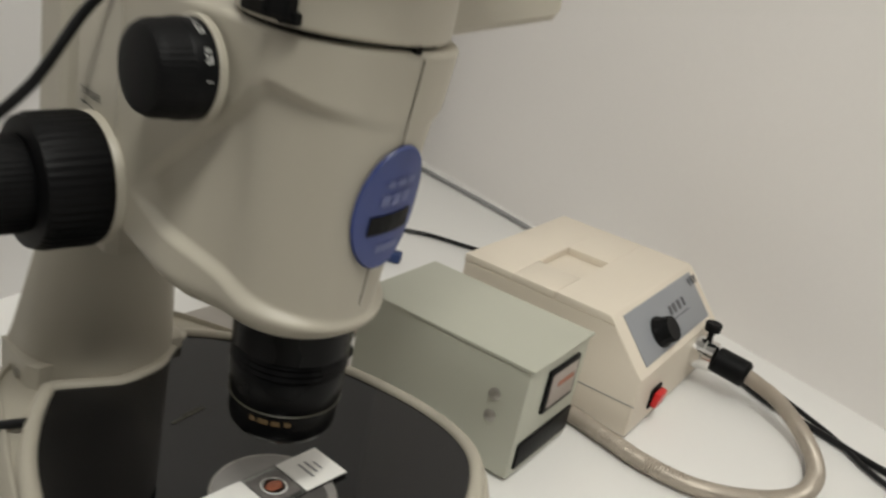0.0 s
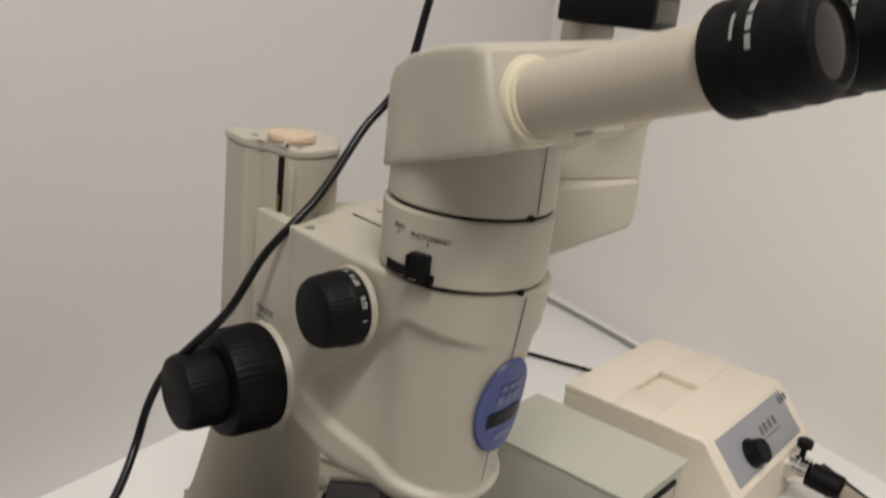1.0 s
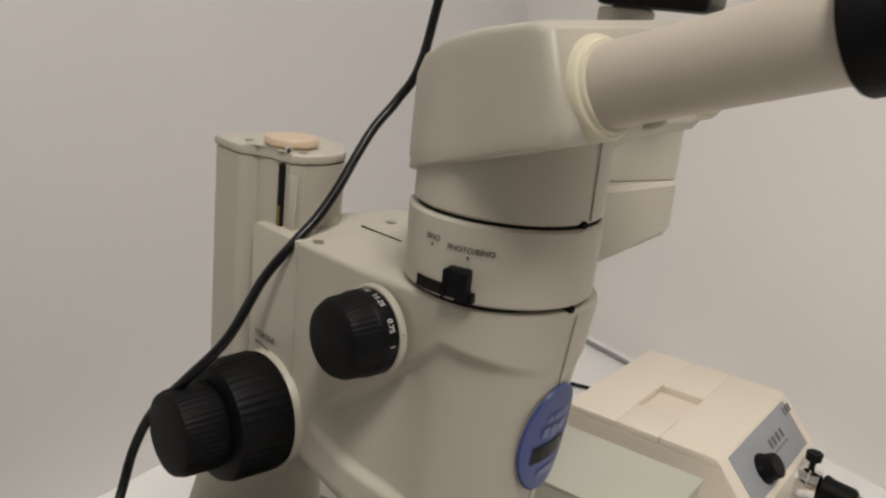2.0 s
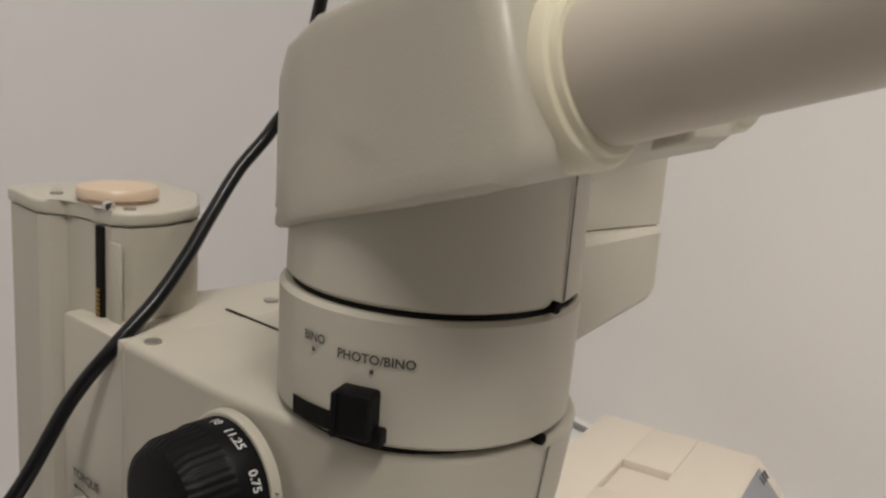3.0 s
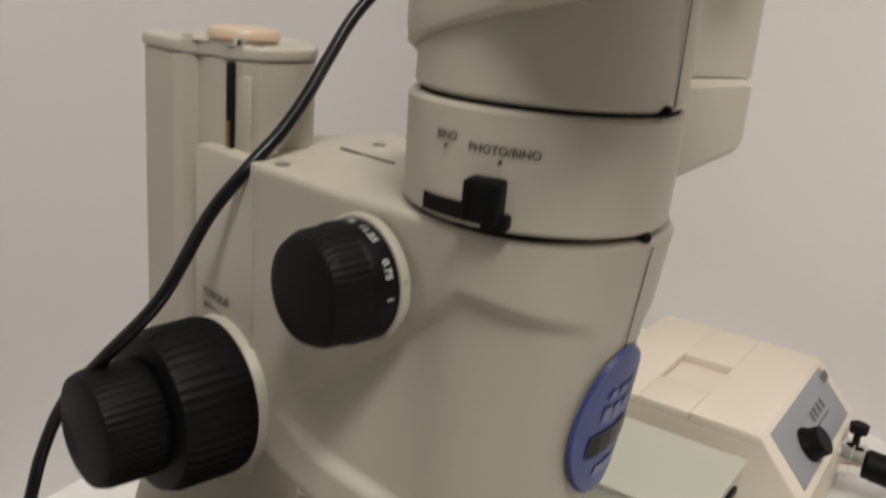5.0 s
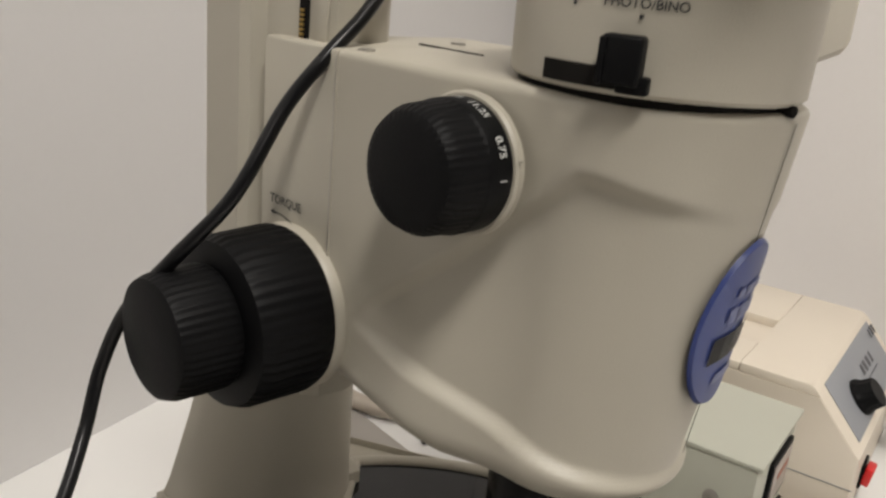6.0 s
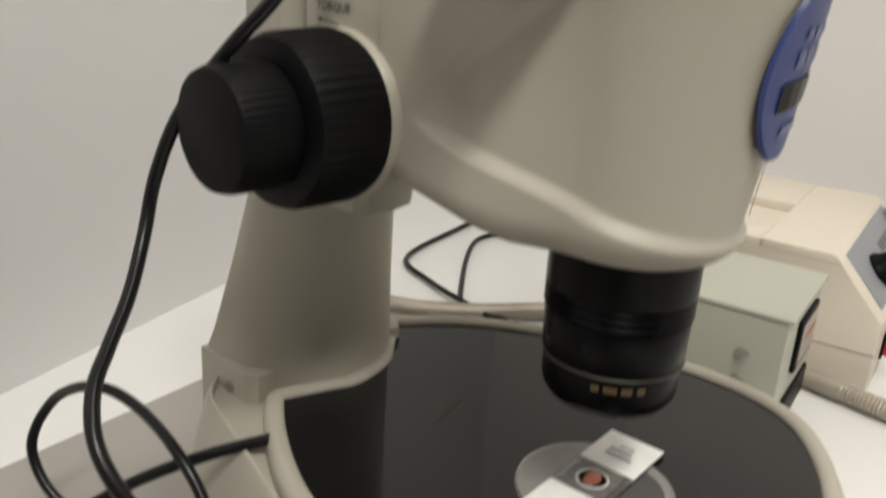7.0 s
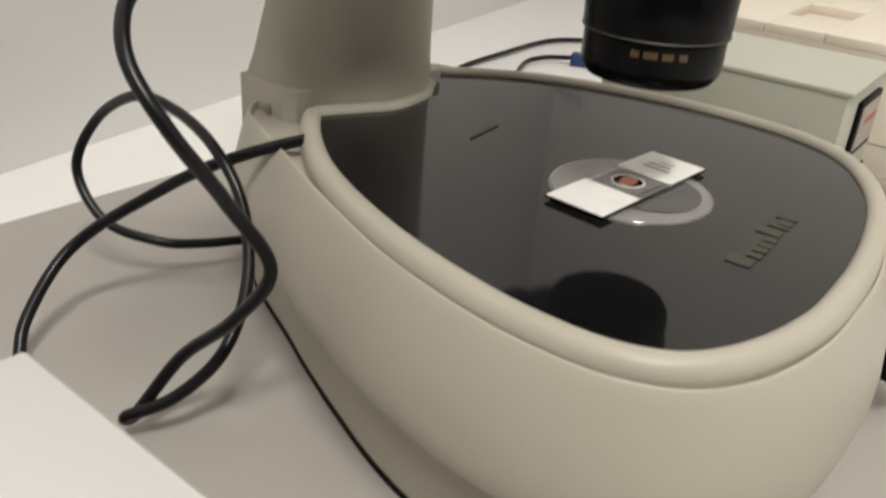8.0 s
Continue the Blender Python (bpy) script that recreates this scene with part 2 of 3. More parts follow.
# the grey board that the microscope stands on
g0 = Vector((-0.313, 0.222))
board = [g0, g0 + Vector((0.55, -0.125)), g0 + Vector((0.60, -0.78)), g0 + Vector((0.0, -0.78))]
BOARD = 0.003
tagged(part("base_board", prism([(p.x, p.y) for p in board], 0.0003, BOARD, "z", 0.0008), MAT_GREY), "thin grey laminate board under the microscope", "board")

# ---- the stereo microscope ----
SCOPE = pose(0.0, -0.016, 0.0, 0, 0, -7.0)
scope = empty("stereo_microscope", SCOPE, "cream stereo zoom microscope with black knobs on a thick base", "microscope")
PLATE = 0.0975


def closed_curve(points, steps=8):
    pts = [Vector(p) for p in points]
    n, out = len(pts), []
    for i in range(n):
        p0, p1, p2, p3 = (pts[(i + k) % n] for k in (-1, 0, 1, 2))
        for k in range(steps):
            t = k / steps
            out.append(0.5 * (2 * p1 + (p2 - p0) * t + (2 * p0 - 5 * p1 + 4 * p2 - p3) * t * t + (3 * p1 - p0 - 3 * p2 + p3) * t ** 3))
    return out


# half of the plate's outline, from the front to the notch round the column
HALF = [(0.0905, 0.0), (0.0900, 0.0175), (0.0865, 0.0485), (0.0775, 0.0760), (0.0640, 0.0960), (0.0450, 0.1060), (0.0200, 0.1090), (-0.0060, 0.1075), (-0.0380, 0.1020), (-0.0710, 0.0920), (-0.0980, 0.0800), (-0.1220, 0.0640), (-0.1385, 0.0490), (-0.1400, 0.0450), (-0.1290, 0.0270), (-0.1210, 0.0120)]
outline = [Vector((x, -y, 0)) for x, y in HALF[::-1]] + [Vector((x, y, 0)) for x, y in HALF[1:]]
edge = closed_curve(outline, 7)


def swung(curve, skew=0.25):
    """The casting stands slightly skewed under the column."""
    turned = [(p.x, p.y + 0.014 + 0.09 * p.x, p.z) for p in curve]
    return [Vector((x - skew * y, y, z)) for x, y, z in turned]


edge = swung(edge)


def grown(curve, d):
    out = []
    n = len(curve)
    for i, p in enumerate(curve):
        t = curve[(i + 1) % n] - curve[i - 1]
        out.append(p + Vector((t.y, -t.x, 0)).normalized() * d)
    return out


plate = part("stage_plate", loft([[(p.x, p.y, PLATE - 0.004) for p in edge], [(p.x, p.y, PLATE) for p in edge]]), BLACK_GLOSS, scope, "glossy black acrylic stage plate")
# rolled rim
rim_sections = [[(p.x, p.y, z) for p in grown(edge, d)] for d, z in ((0.0002, PLATE - 0.006), (0.0002, PLATE + 0.0005), (0.0010, PLATE + 0.0020), (0.0030, PLATE + 0.0030), (0.0055, PLATE + 0.0029), (0.0078, PLATE + 0.0014), (0.0089, PLATE - 0.0010), (0.0092, PLATE - 0.004), (0.0088, PLATE - 0.014))]
part("rim", loft(rim_sections, caps=False), CREAM, scope, "raised cream rim round the stage")
# outer casting of the base, which goes back under the column
BASE_HALF = [(0.1025, 0.0), (0.1015, 0.0200), (0.0975, 0.0540), (0.0870, 0.0850), (0.0710, 0.1060), (0.0480, 0.1175), (0.0200, 0.1210), (-0.0080, 0.1195), (-0.0420, 0.1135), (-0.0760, 0.1030), (-0.1040, 0.0930), (-0.1290, 0.0830), (-0.1560, 0.0730), (-0.1780, 0.0630), (-0.1890, 0.0440), (-0.1920, 0.0)]
base_curve = closed_curve([Vector((x, -y, 0)) for x, y in BASE_HALF[::-1]][0:] + [Vector((x, y, 0)) for x, y in BASE_HALF[1:-1]], 7)
base_curve = swung(base_curve)
sections = []
for d, z in ((-0.004, BOARD + 0.0002), (-0.0015, BOARD + 0.002), (-0.0008, 0.012), (-0.0004, 0.0360), (0.0004, 0.0410), (0.0058, 0.0436), (0.0082, 0.0456), (0.0090, 0.0490), (0.0088, 0.0545), (0.0076, 0.0640), (0.0056, 0.0735), (0.0034, 0.0820), (0.0012, 0.0890), (0.0000, 0.0922), (-0.0010, 0.0940), (-0.0020, 0.0942), (-0.0025, 0.0932), (-0.0027, 0.0905), (-0.0060, 0.0900)):
    sections.append([(p.x, p.y, z) for p in grown(base_curve, d)])
base = part("base", loft(sections), CREAM, scope, "thick cream cast base with a rounded shoulder", 28)
part("base_gasket", loft([[(p.x, p.y, z) for p in grown(base_curve, -0.0010)] for z in (BOARD + 0.0001, BOARD + 0.0035)]), DARK_SLOT, base, "dark rubber foot strip")
part("front_latch", box(0.098, 0.103, 0.036, 0.050, 0.082, 0.085, 0.0008), STEEL, base, "small dark catch in the rim")
part("side_switch", box(0.075, 0.100, 0.088, 0.108, 0.020, 0.034, 0.003), BLACK, base, "black rocker switch")
# bars in place of the maker's lettering on the plate
part("plate_print", moved(bars([(-0.014, 0.001, 0.0045, 0.007), (-0.0095, -0.001, 0.0025, 0.004), (-0.0062, -0.001, 0.0025, 0.004), (-0.0030, -0.001, 0.0024, 0.004), (0.0005, -0.001, 0.003, 0.004), (0.0050, 0.001, 0.004, 0.007), (0.0090, 0.0, 0.0018, 0.006), (0.0120, -0.001, 0.003, 0.004), (0.0155, 0.0, 0.0024, 0.006)]), pose(0.0595, 0.0105, PLATE + 0.0004, 0, 0, 101) @ Matrix.Diagonal((1.6, 1.25, 1, 1))), OLIVE_INK, plate, "dull gold printed marks", 0)
part("plate_scratch", moved(bars([(0, 0, 0.024, 0.0016), (0.004, 0.0018, 0.012, 0.0008)]), pose(-0.0745, 0.004, PLATE + 0.0004, 0, 0, 104)), OLIVE_INK, plate, "faint pale mark on the plate", 0)
insert = part("stage_insert", moved(lathe([(0.0310, -0.002), (0.0310, 0.0003), (0.0307, 0.0006)], 64), pose(0.004, 0.006, PLATE)), FROSTED, scope, "round clear insert in the stage plate")
part("lamp_opening", moved(disc(0.020, 0.0010), pose(0.010, 0.010, PLATE)), DARK_HOLE, insert, "dark light opening under the insert")
part("insert_ring", moved(merged(lathe([(0.0309, 0.0007), (0.0316, 0.0012), (0.0319, 0.0002)], 64)), pose(0.004, 0.006, PLATE - 0.0008)), STEEL, insert, "thin steel ring")

# lower column: a tapered round front on a flat foot
def column_section(z, front, half, rear, n=28):
    pts = []
    for k in range(n + 1):
        a = -math.pi / 2 + math.pi * k / n
        pts.append((front - half + half * math.cos(a), half * math.sin(a) - 0.004, z))
    pts += [(rear, half - 0.004, z), (rear - 0.004, half - 0.010, z), (rear - 0.004, -half + 0.002, z), (rear, -half - 0.004, z)]
    return pts


secs = [column_section(z, f, h, r) for z, f, h, r in ((0.080, -0.1260, 0.0480, -0.187), (0.094, -0.1260, 0.0475, -0.187), (0.104, -0.1262, 0.0462, -0.185), (0.115, -0.1260, 0.0445, -0.181), (0.150, -0.1245, 0.0405, -0.171), (0.185, -0.1225, 0.0368, -0.162), (0.196, -0.1220, 0.0356, -0.160), (0.198, -0.1230, 0.0344, -0.159))]
column = part("column", loft(secs), CREAM, scope, "tapered cream column with a rounded front", 50)
foot_outline = [(-0.187, -0.0525), (-0.1500, -0.0530), (-0.1440, -0.0490), (-0.1420, 0.0380), (-0.1480, 0.0420), (-0.188, 0.0420)]
part("column_foot", prism(foot_outline, 0.0500, 0.1045, "z", 0.0008, 2), CREAM, column, "flat cream foot of the column", 30)
part("foot_screw", moved(lathe([(0.003, 0), (0.003, 0.001), (0.0022, 0.0014)], 16), pose(-0.1620, -0.0526, 0.0930, 90, 0, 0)), STEEL, column)
part("column_collar", moved(lathe([(0.034, 0.196), (0.034, 0.203), (0.031, 0.205), (0.031, 0.212)], 40), pose(-0.150, -0.006, 0)), BLACK_SATIN, column, "black collar ring above the column")
# upper guide column
def slimmed(points, k=0.90):
    return [(-0.1175 + (x + 0.115) * k, -0.021 + (y + 0.02) * k) for x, y in points]


guide = [(-0.150, -0.0505), (-0.122, -0.0525), (-0.118, -0.0500), (-0.1155, -0.0440), (-0.103, -0.0425), (-0.097, -0.0405), (-0.087, -0.041), (-0.0815, -0.036), (-0.0795, -0.024), (-0.083, -0.010), (-0.089, -0.003), (-0.098, 0.000), (-0.104, 0.004), (-0.110, 0.010), (-0.150, 0.012), (-0.154, 0.006), (-0.154, -0.045)]
guide = slimmed(guide)
post = part("guide_post", prism(guide, 0.195, 0.3625, "z", 0.0), CREAM, scope, "upright cream guide post with a rack slot", 30)
part("post_cap", moved(prism([(x * 1.0, y) for x, y in guide], 0.3630, 0.3680, "z", 0.0012, 3), Matrix.Translation((-0.115, -0.02, 0)) @ Matrix.Diagonal((1.02, 1.025, 1, 1)) @ Matrix.Translation((0.115, 0.02, 0))), CREAM, post, "cream cap plate")
part("tension_button", moved(lathe([(0.0128, 0.3675), (0.0128, 0.3692), (0.0139, 0.3696), (0.0139, 0.3716), (0.0130, 0.3730), (0.0100, 0.3735)], 40), pose(-0.1110, -0.0275, 0)), TAN, post, "round tan plastic button")
part("button_pin", moved(lathe([(0.0022, 0.3680), (0.0022, 0.3700), (0.0012, 0.3708)], 14), pose(-0.0968, -0.0385, 0)), CHROME, post, "tiny chrome pin")
part("rack_slot", box(-0.1012, -0.0970, -0.0412, -0.0375, 0.327, 0.3618, 0.0003), DARK_SLOT, post)
part("rack", merged(*[box(-0.1002, -0.0980, -0.0417, -0.0395, 0.3265 + 0.0016 * k, 0.3274 + 0.0016 * k, 0) for k in range(9)]), BRASS, post, "brass rack teeth", 0)
part("slider_face", box(-0.0945, -0.0868, -0.0402, -0.0390, 0.327, 0.3575, 0.0004), CREAM, post)
for x, y in ((-0.1310, -0.0400), (-0.0930, -0.0330)):
    part("cap_screw", moved(lathe([(0.0022, 0.3678), (0.0022, 0.3685), (0.0012, 0.3686)], 14), pose(x, y, 0)), STEEL, post)

# casting that holds the focus drive and the zoom body in one sweep
TOP = 0.3305


def bottom(x):
    return 0.2030 + max(0.0, -x - 0.018) * 0.21


def smoothstep(a, b, v):
    t = min(1.0, max(0.0, (v - a) / (b - a)))
    return t * t * (3 - 2 * t)


def panel(x, z):
    """How deep the hollowed side panel is at a place."""
    upper = 0.3130 - max(0.0, 0.0245 - x) * 0.82 if x < 0.0245 else 0.3130 - (x - 0.0245) * 0.25
    lower = 0.2330 - (x + 0.037) * 0.28 if x < 0.0205 else 0.2169 - (x - 0.0205) * 0.22
    inside = smoothstep(0.0, 0.0065, upper - z) * smoothstep(0.0, 0.0050, z - lower)
    fade = smoothstep(-0.060, -0.035, x) * (1 - smoothstep(0.034, 0.060, x))
    return 0.0048 * inside * fade


def casting(x0):
    bm = bmesh.new()
    plan = []
    for k in range(96):
        plan.append(("side", -1, k / 96))
    for k in range(41):
        plan.append(("front", 0, -math.pi / 2 + math.pi * k / 40))
    for k in range(96, -1, -1):
        plan.append(("side", 1, k / 96))
    rows = []
    levels = [0.0, 0.002, 0.006, 0.014, 0.025] + [0.025 + 0.95 * k / 120 for k in range(1, 121)] + [0.987, 0.996, 1.0]
    for v in levels:
        row = []
        for kind, s, u in plan:
            zz = 0.2030 + v * (TOP - 0.2030)
            half = 0.0365 + (zz - 0.19) * 0.056
            front = 0.0425 + (zz - 0.19) * 0.120
            xc = front - half
            if kind == "side":
                x, y = x0 + (xc - x0) * u, s * (0.0475 + (half - 0.0475) * smoothstep(0.45, 1.0, u))
            else:
                x, y = xc + half * math.cos(u), half * math.sin(u)
            zb = bottom(x)
            z = zb + v * (TOP - zb)
            inset = 0.0
            if v < 0.11:
                inset = 0.014 * (1 - math.sqrt(max(0.0, 1 - ((0.11 - v) / 0.11) ** 2)))
            elif v > 0.985:
                inset = 0.0018 * ((v - 0.985) / 0.015) ** 2
            inset += panel(x, z)
            if kind == "front":
                x, y = x - inset * math.cos(u), y - inset * math.sin(u)
            else:
                y -= s * inset
            row.append(bm.verts.new((x, y, z)))
        rows.append(row)
    n = len(plan)
    for a, b in zip(rows, rows[1:]):
        for k in range(n):
            bm.faces.new((a[k], a[(k + 1) % n], b[(k + 1) % n], b[k]))
    bm.faces.new(rows[0][::-1])
    bm.faces.new(rows[-1])
    return bm


body = part("zoom_body", casting(-0.0705), CREAM, scope, "cream zoom housing with a hollowed side panel", 50)
block = part("focus_block", merged(prism([(-0.1115, -0.0475), (-0.0707, -0.0480), (-0.0707, 0.0480), (-0.1060, 0.0440), (-0.1080, 0.0020), (-0.1115, -0.0200)], 0.2140, TOP - 0.0002, "z", 0.0016, 2)), CREAM, scope, "cream focus drive housing beside the post", 30)
for x, y in ((-0.0648, -0.0409), (-0.0815, 0.0185)):
    part("top_screw", moved(lathe([(0.0028, 0), (0.0028, 0.0006), (0.0018, 0.0007)], 16), pose(x, y, TOP)), STEEL, body if x > -0.07 else block)
part("top_joint", box(-0.0815, -0.0500, -0.0022, -0.0012, TOP - 0.0002, TOP + 0.0004, 0), DARK_SLOT, body, "fine joint line", 0)
part("side_edge_line", box(-0.0714, -0.0709, -0.0481, -0.0470, 0.222, TOP - 0.002, 0), STEEL, block, "", 0)


def front_of(z):
    return 0.0425 + (z - 0.19) * 0.120


def body_place(off=0.0):
    def place(x, y, zc):
        half = 0.0365 + (zc + y - 0.19) * 0.056
        a = x / half
        return Vector((front_of(zc + y) - half + (half + off) * math.cos(a), (half + off) * math.sin(a), zc + y))
    return place


# seam down the front of the housing
on_body = body_place(0.0004)
bm = bmesh.new()
col = [[bm.verts.new(on_body(dx, -0.040 + 0.104 * k / 20, 0.264)) for dx in (-0.0003, 0.0003)] for k in range(21)]
for a, b in zip(col, col[1:]):
    bm.faces.new((a[0], a[1], b[1], b[0]))
part("front_seam", bm, DARK_SLOT, body, "", 0)
# oval blue badge wrapped round the front
bm = bmesh.new()
BZ, BW, BH, BA = 0.2680, 0.0172, 0.0270, 0.0030
rings = [[bm.verts.new((body_place(0.0003 if q > 0.99 else 0.0016)(BA + BW * min(q, 1) * math.cos(a), BH * min(q, 1) * math.sin(a), BZ))) for a in (2 * math.pi * k / 48 for k in range(48))] for q in (0.05, 0.5, 0.85, 0.96, 1.0)]
for a, b in zip(rings, rings[1:]):
    for k in range(48):
        bm.faces.new((a[k], a[(k + 1) % 48], b[(k + 1) % 48], b[k]))
bm.faces.new(rings[0])
badge = part("badge", bm, BLUE, body, "oval blue foil badge")
on_print = body_place(0.0021)
for rects, mat, nm in (([(0.0005, -0.0055, 0.021, 0.0085)], BLACK_SATIN, "badge_mark"), ([(-0.005, 0.0052, 0.004, 0.005), (0.000, 0.0052, 0.004, 0.005), (0.005, 0.0052, 0.004, 0.005), (-0.004, 0.012, 0.003, 0.003), (0.001, 0.012, 0.004, 0.003), (0.006, 0.012, 0.004, 0.003)], PALE_BLUE, "badge_print"), ([(0.002, -0.0165, 0.012, 0.0035)], PALE_BLUE, "badge_foot_print")):
    part(nm, wrapped(bars(rects), lambda x, y: on_print(BA + x, y + 0.12 * x, BZ)), mat, badge, "", 0)

# rings above the housing: photo selector ring, neck and head
RX, RR, RY = 0.0208, 0.0408, -0.005


def ring_profile(z0, z1, r0, r1, lip=0.0012):
    return [(r0 - 0.004, z0), (r0 - lip, z0), (r0, z0 + lip), (r1, z1 - lip), (r1 - lip, z1), (r1 - 0.004, z1)]


part("lower_gap", moved(lathe([(RR - 0.003, TOP - 0.001), (RR - 0.003, TOP + 0.003)], 72), pose(RX - 0.003, RY, 0)), DARK_SLOT, scope, "dark joint under the selector ring")
selector = part("selector_ring", moved(lathe(ring_profile(TOP + 0.0018, 0.3652, RR + 0.0002, RR + 0.0008), 96), pose(RX - 0.002, RY, 0)), CREAM, scope, "cream ring with the light path selector")
part("upper_gap", moved(lathe([(RR - 0.002, 0.3645), (RR - 0.002, 0.3680)], 72), pose(RX - 0.001, RY, 0)), DARK_SLOT, scope, "dark joint above the selector ring")
neck = part("neck", moved(lathe(ring_profile(0.3668, 0.4120, RR - 0.0004, RR - 0.0010), 96), pose(RX - 0.0012, RY, 0)), CREAM, scope, "cream neck below the viewing head")


def on_ring(off, cx=RX - 0.002):
    def place(arc, z):
        r = RR + 0.0008 + off
        a = arc / r
        return Vector((cx + r * math.cos(a), RY + r * math.sin(a), z))
    return place


pr = on_ring(0.0004)
PHOTO_A = radians(-64.1) * RR
part("selector_print", wrapped(lettering("PHOTO/BINO", 0.0033), lambda x, y: pr(PHOTO_A - 0.0024 + x, 0.3543 + y)), BLACK_INK, selector, "black lettering", 0)
part("selector_print", wrapped(lettering("BINO", 0.0033), lambda x, y: pr(PHOTO_A - 0.0203 + 0.95 * x, 0.3562 + y)), BLACK_INK, selector, "black lettering", 0)
for arc, z in ((PHOTO_A - 0.0030, 0.3514), (PHOTO_A - 0.0204, 0.3532)):
    part("index_dot", wrapped(bars([(0, 0, 0.001, 0.0011)]), lambda x, y: pr(arc + x, z + y)), BLACK_INK, selector, "", 0)
part("selector_slot", wrapped(bars([(0.0, 0, 0.0240, 0.0052)]), lambda x, y: pr(PHOTO_A - 0.0163 + x, 0.3364 + y)), DARK_SLOT, selector, "dark lever slot", 0)
AL = radians(-70)
lever = part("selector_lever", moved(merged(box(-0.004, 0.0075, -0.0066, 0.0066, -0.0078, 0.0078, 0.0014, 3), box(-0.004, 0.0040, -0.0012, 0.0092, -0.0105, -0.0045, 0.001), box(-0.004, 0.0084, -0.0070, -0.0046, -0.0080, 0.0070, 0.0007)), pose(RX - 0.002 + RR * math.cos(AL), RY + RR * math.sin(AL), 0.3412, 0, 0, math.degrees(AL)) @ Matrix.Scale(0.76, 4)), BLACK, selector, "black ribbed selector lever")
part("neck_seam", wrapped(bars([(0, 0, 0.0007, 0.040)]), lambda x, y: on_ring(-0.0009, RX - 0.0012)(0.0035 + x, 0.388 + y)), DARK_SLOT, neck, "", 0)
for z, nm in ((0.3672, "upper_notch"), (0.3312, "lower_notch")):
    part(nm, moved(lathe([(0.0016, -0.003), (0.0016, 0.0008), (0.001, 0.0012)], 14), pose(RX + RR - 0.0010 - (0.0015 if z < 0.35 else 0.0), -0.006 + (0.002 if z < 0.35 else 0.0), z, 0, 90, 0)), DARK_SLOT, neck if z > 0.35 else selector, "dark grub screw hole")

# viewing head: rounded back, slanted underside, sloped front
head_side = [(-0.0265, 0.3735), (-0.0282, 0.3765), (-0.0280, 0.3860), (-0.0258, 0.3970), (-0.0208, 0.4080), (-0.0125, 0.4180), (-0.0010, 0.4260), (0.0150, 0.4330), (0.0350, 0.4385), (0.0680, 0.4432), (0.0760, 0.4410), (0.0860, 0.4120), (0.0850, 0.4070), (0.0820, 0.4035)]

head_side = [(0.022 + (x - 0.022) * (0.91 if x < 0.022 else 1.0), z) for x, z in head_side]


def head_shape():
    dense = []
    n = len(head_side)
    for i in range(n):
        a, b = head_side[i], head_side[(i + 1) % n]
        m = 1 if i < n - 1 else 8
        for k in range(m):
            dense.append((a[0] + (b[0] - a[0]) * k / m, a[1] + (b[1] - a[1]) * k / m))
    cx, cz = 0.02, 0.407

    def half_width(x, side):
        if side > 0:
            return half_width(x, -1) - 0.022 * smoothstep(0.035, 0.075, x)
        if x > 0.020:
            return 0.0440 + 0.0110 * smoothstep(0.020, 0.080, x)
        return 0.0440 * math.sqrt(max(0.04, 1 - ((0.020 - x) / 0.0445) ** 2))

    rings = [(0.10, 1.0), (0.40, 1.0), (0.70, 1.0), (0.88, 0.999), (0.94, 0.992), (0.970, 0.975), (0.990, 0.945), (1.0, 0.90)]
    secs = []
    for sgn, order in ((-1, rings), (1, rings[::-1])):
        for q, f in order:
            ring = []
            for x, z in dense:
                xs, zs = cx + (x - cx) * q, cz + (z - cz) * q
                y = sgn * half_width(xs, sgn) * f
                ring.append((xs, RY + y, zs + 0.16 * max(0.0, y) * smoothstep(0.030, 0.070, xs)))
            secs.append(ring)
    return loft(secs)


head = part("viewing_head", head_shape(), CREAM, scope, "cream binocular viewing head with a rounded back", 32)
part("head_nose", prism([(0.055, 0.3990), (0.0925, 0.4115), (0.0940, 0.4130), (0.0940, 0.4165), (0.0920, 0.4180), (0.055, 0.4130)], -0.014, 0.006, "y", 0.0015, 3), CREAM, head, "short lug under the tubes")
part("nose_screw", moved(lathe([(0.0020, 0), (0.002, 0.0012), (0.001, 0.0014)], 14), pose(0.0890, -0.0138, 0.4145, 90, 0, 0)), STEEL, head)
SLOPE = 18.0
EYE_FIT = pose(0, 0, 0.0225) @ Matrix.Diagonal((0.97, 0.97, 0.84, 1))
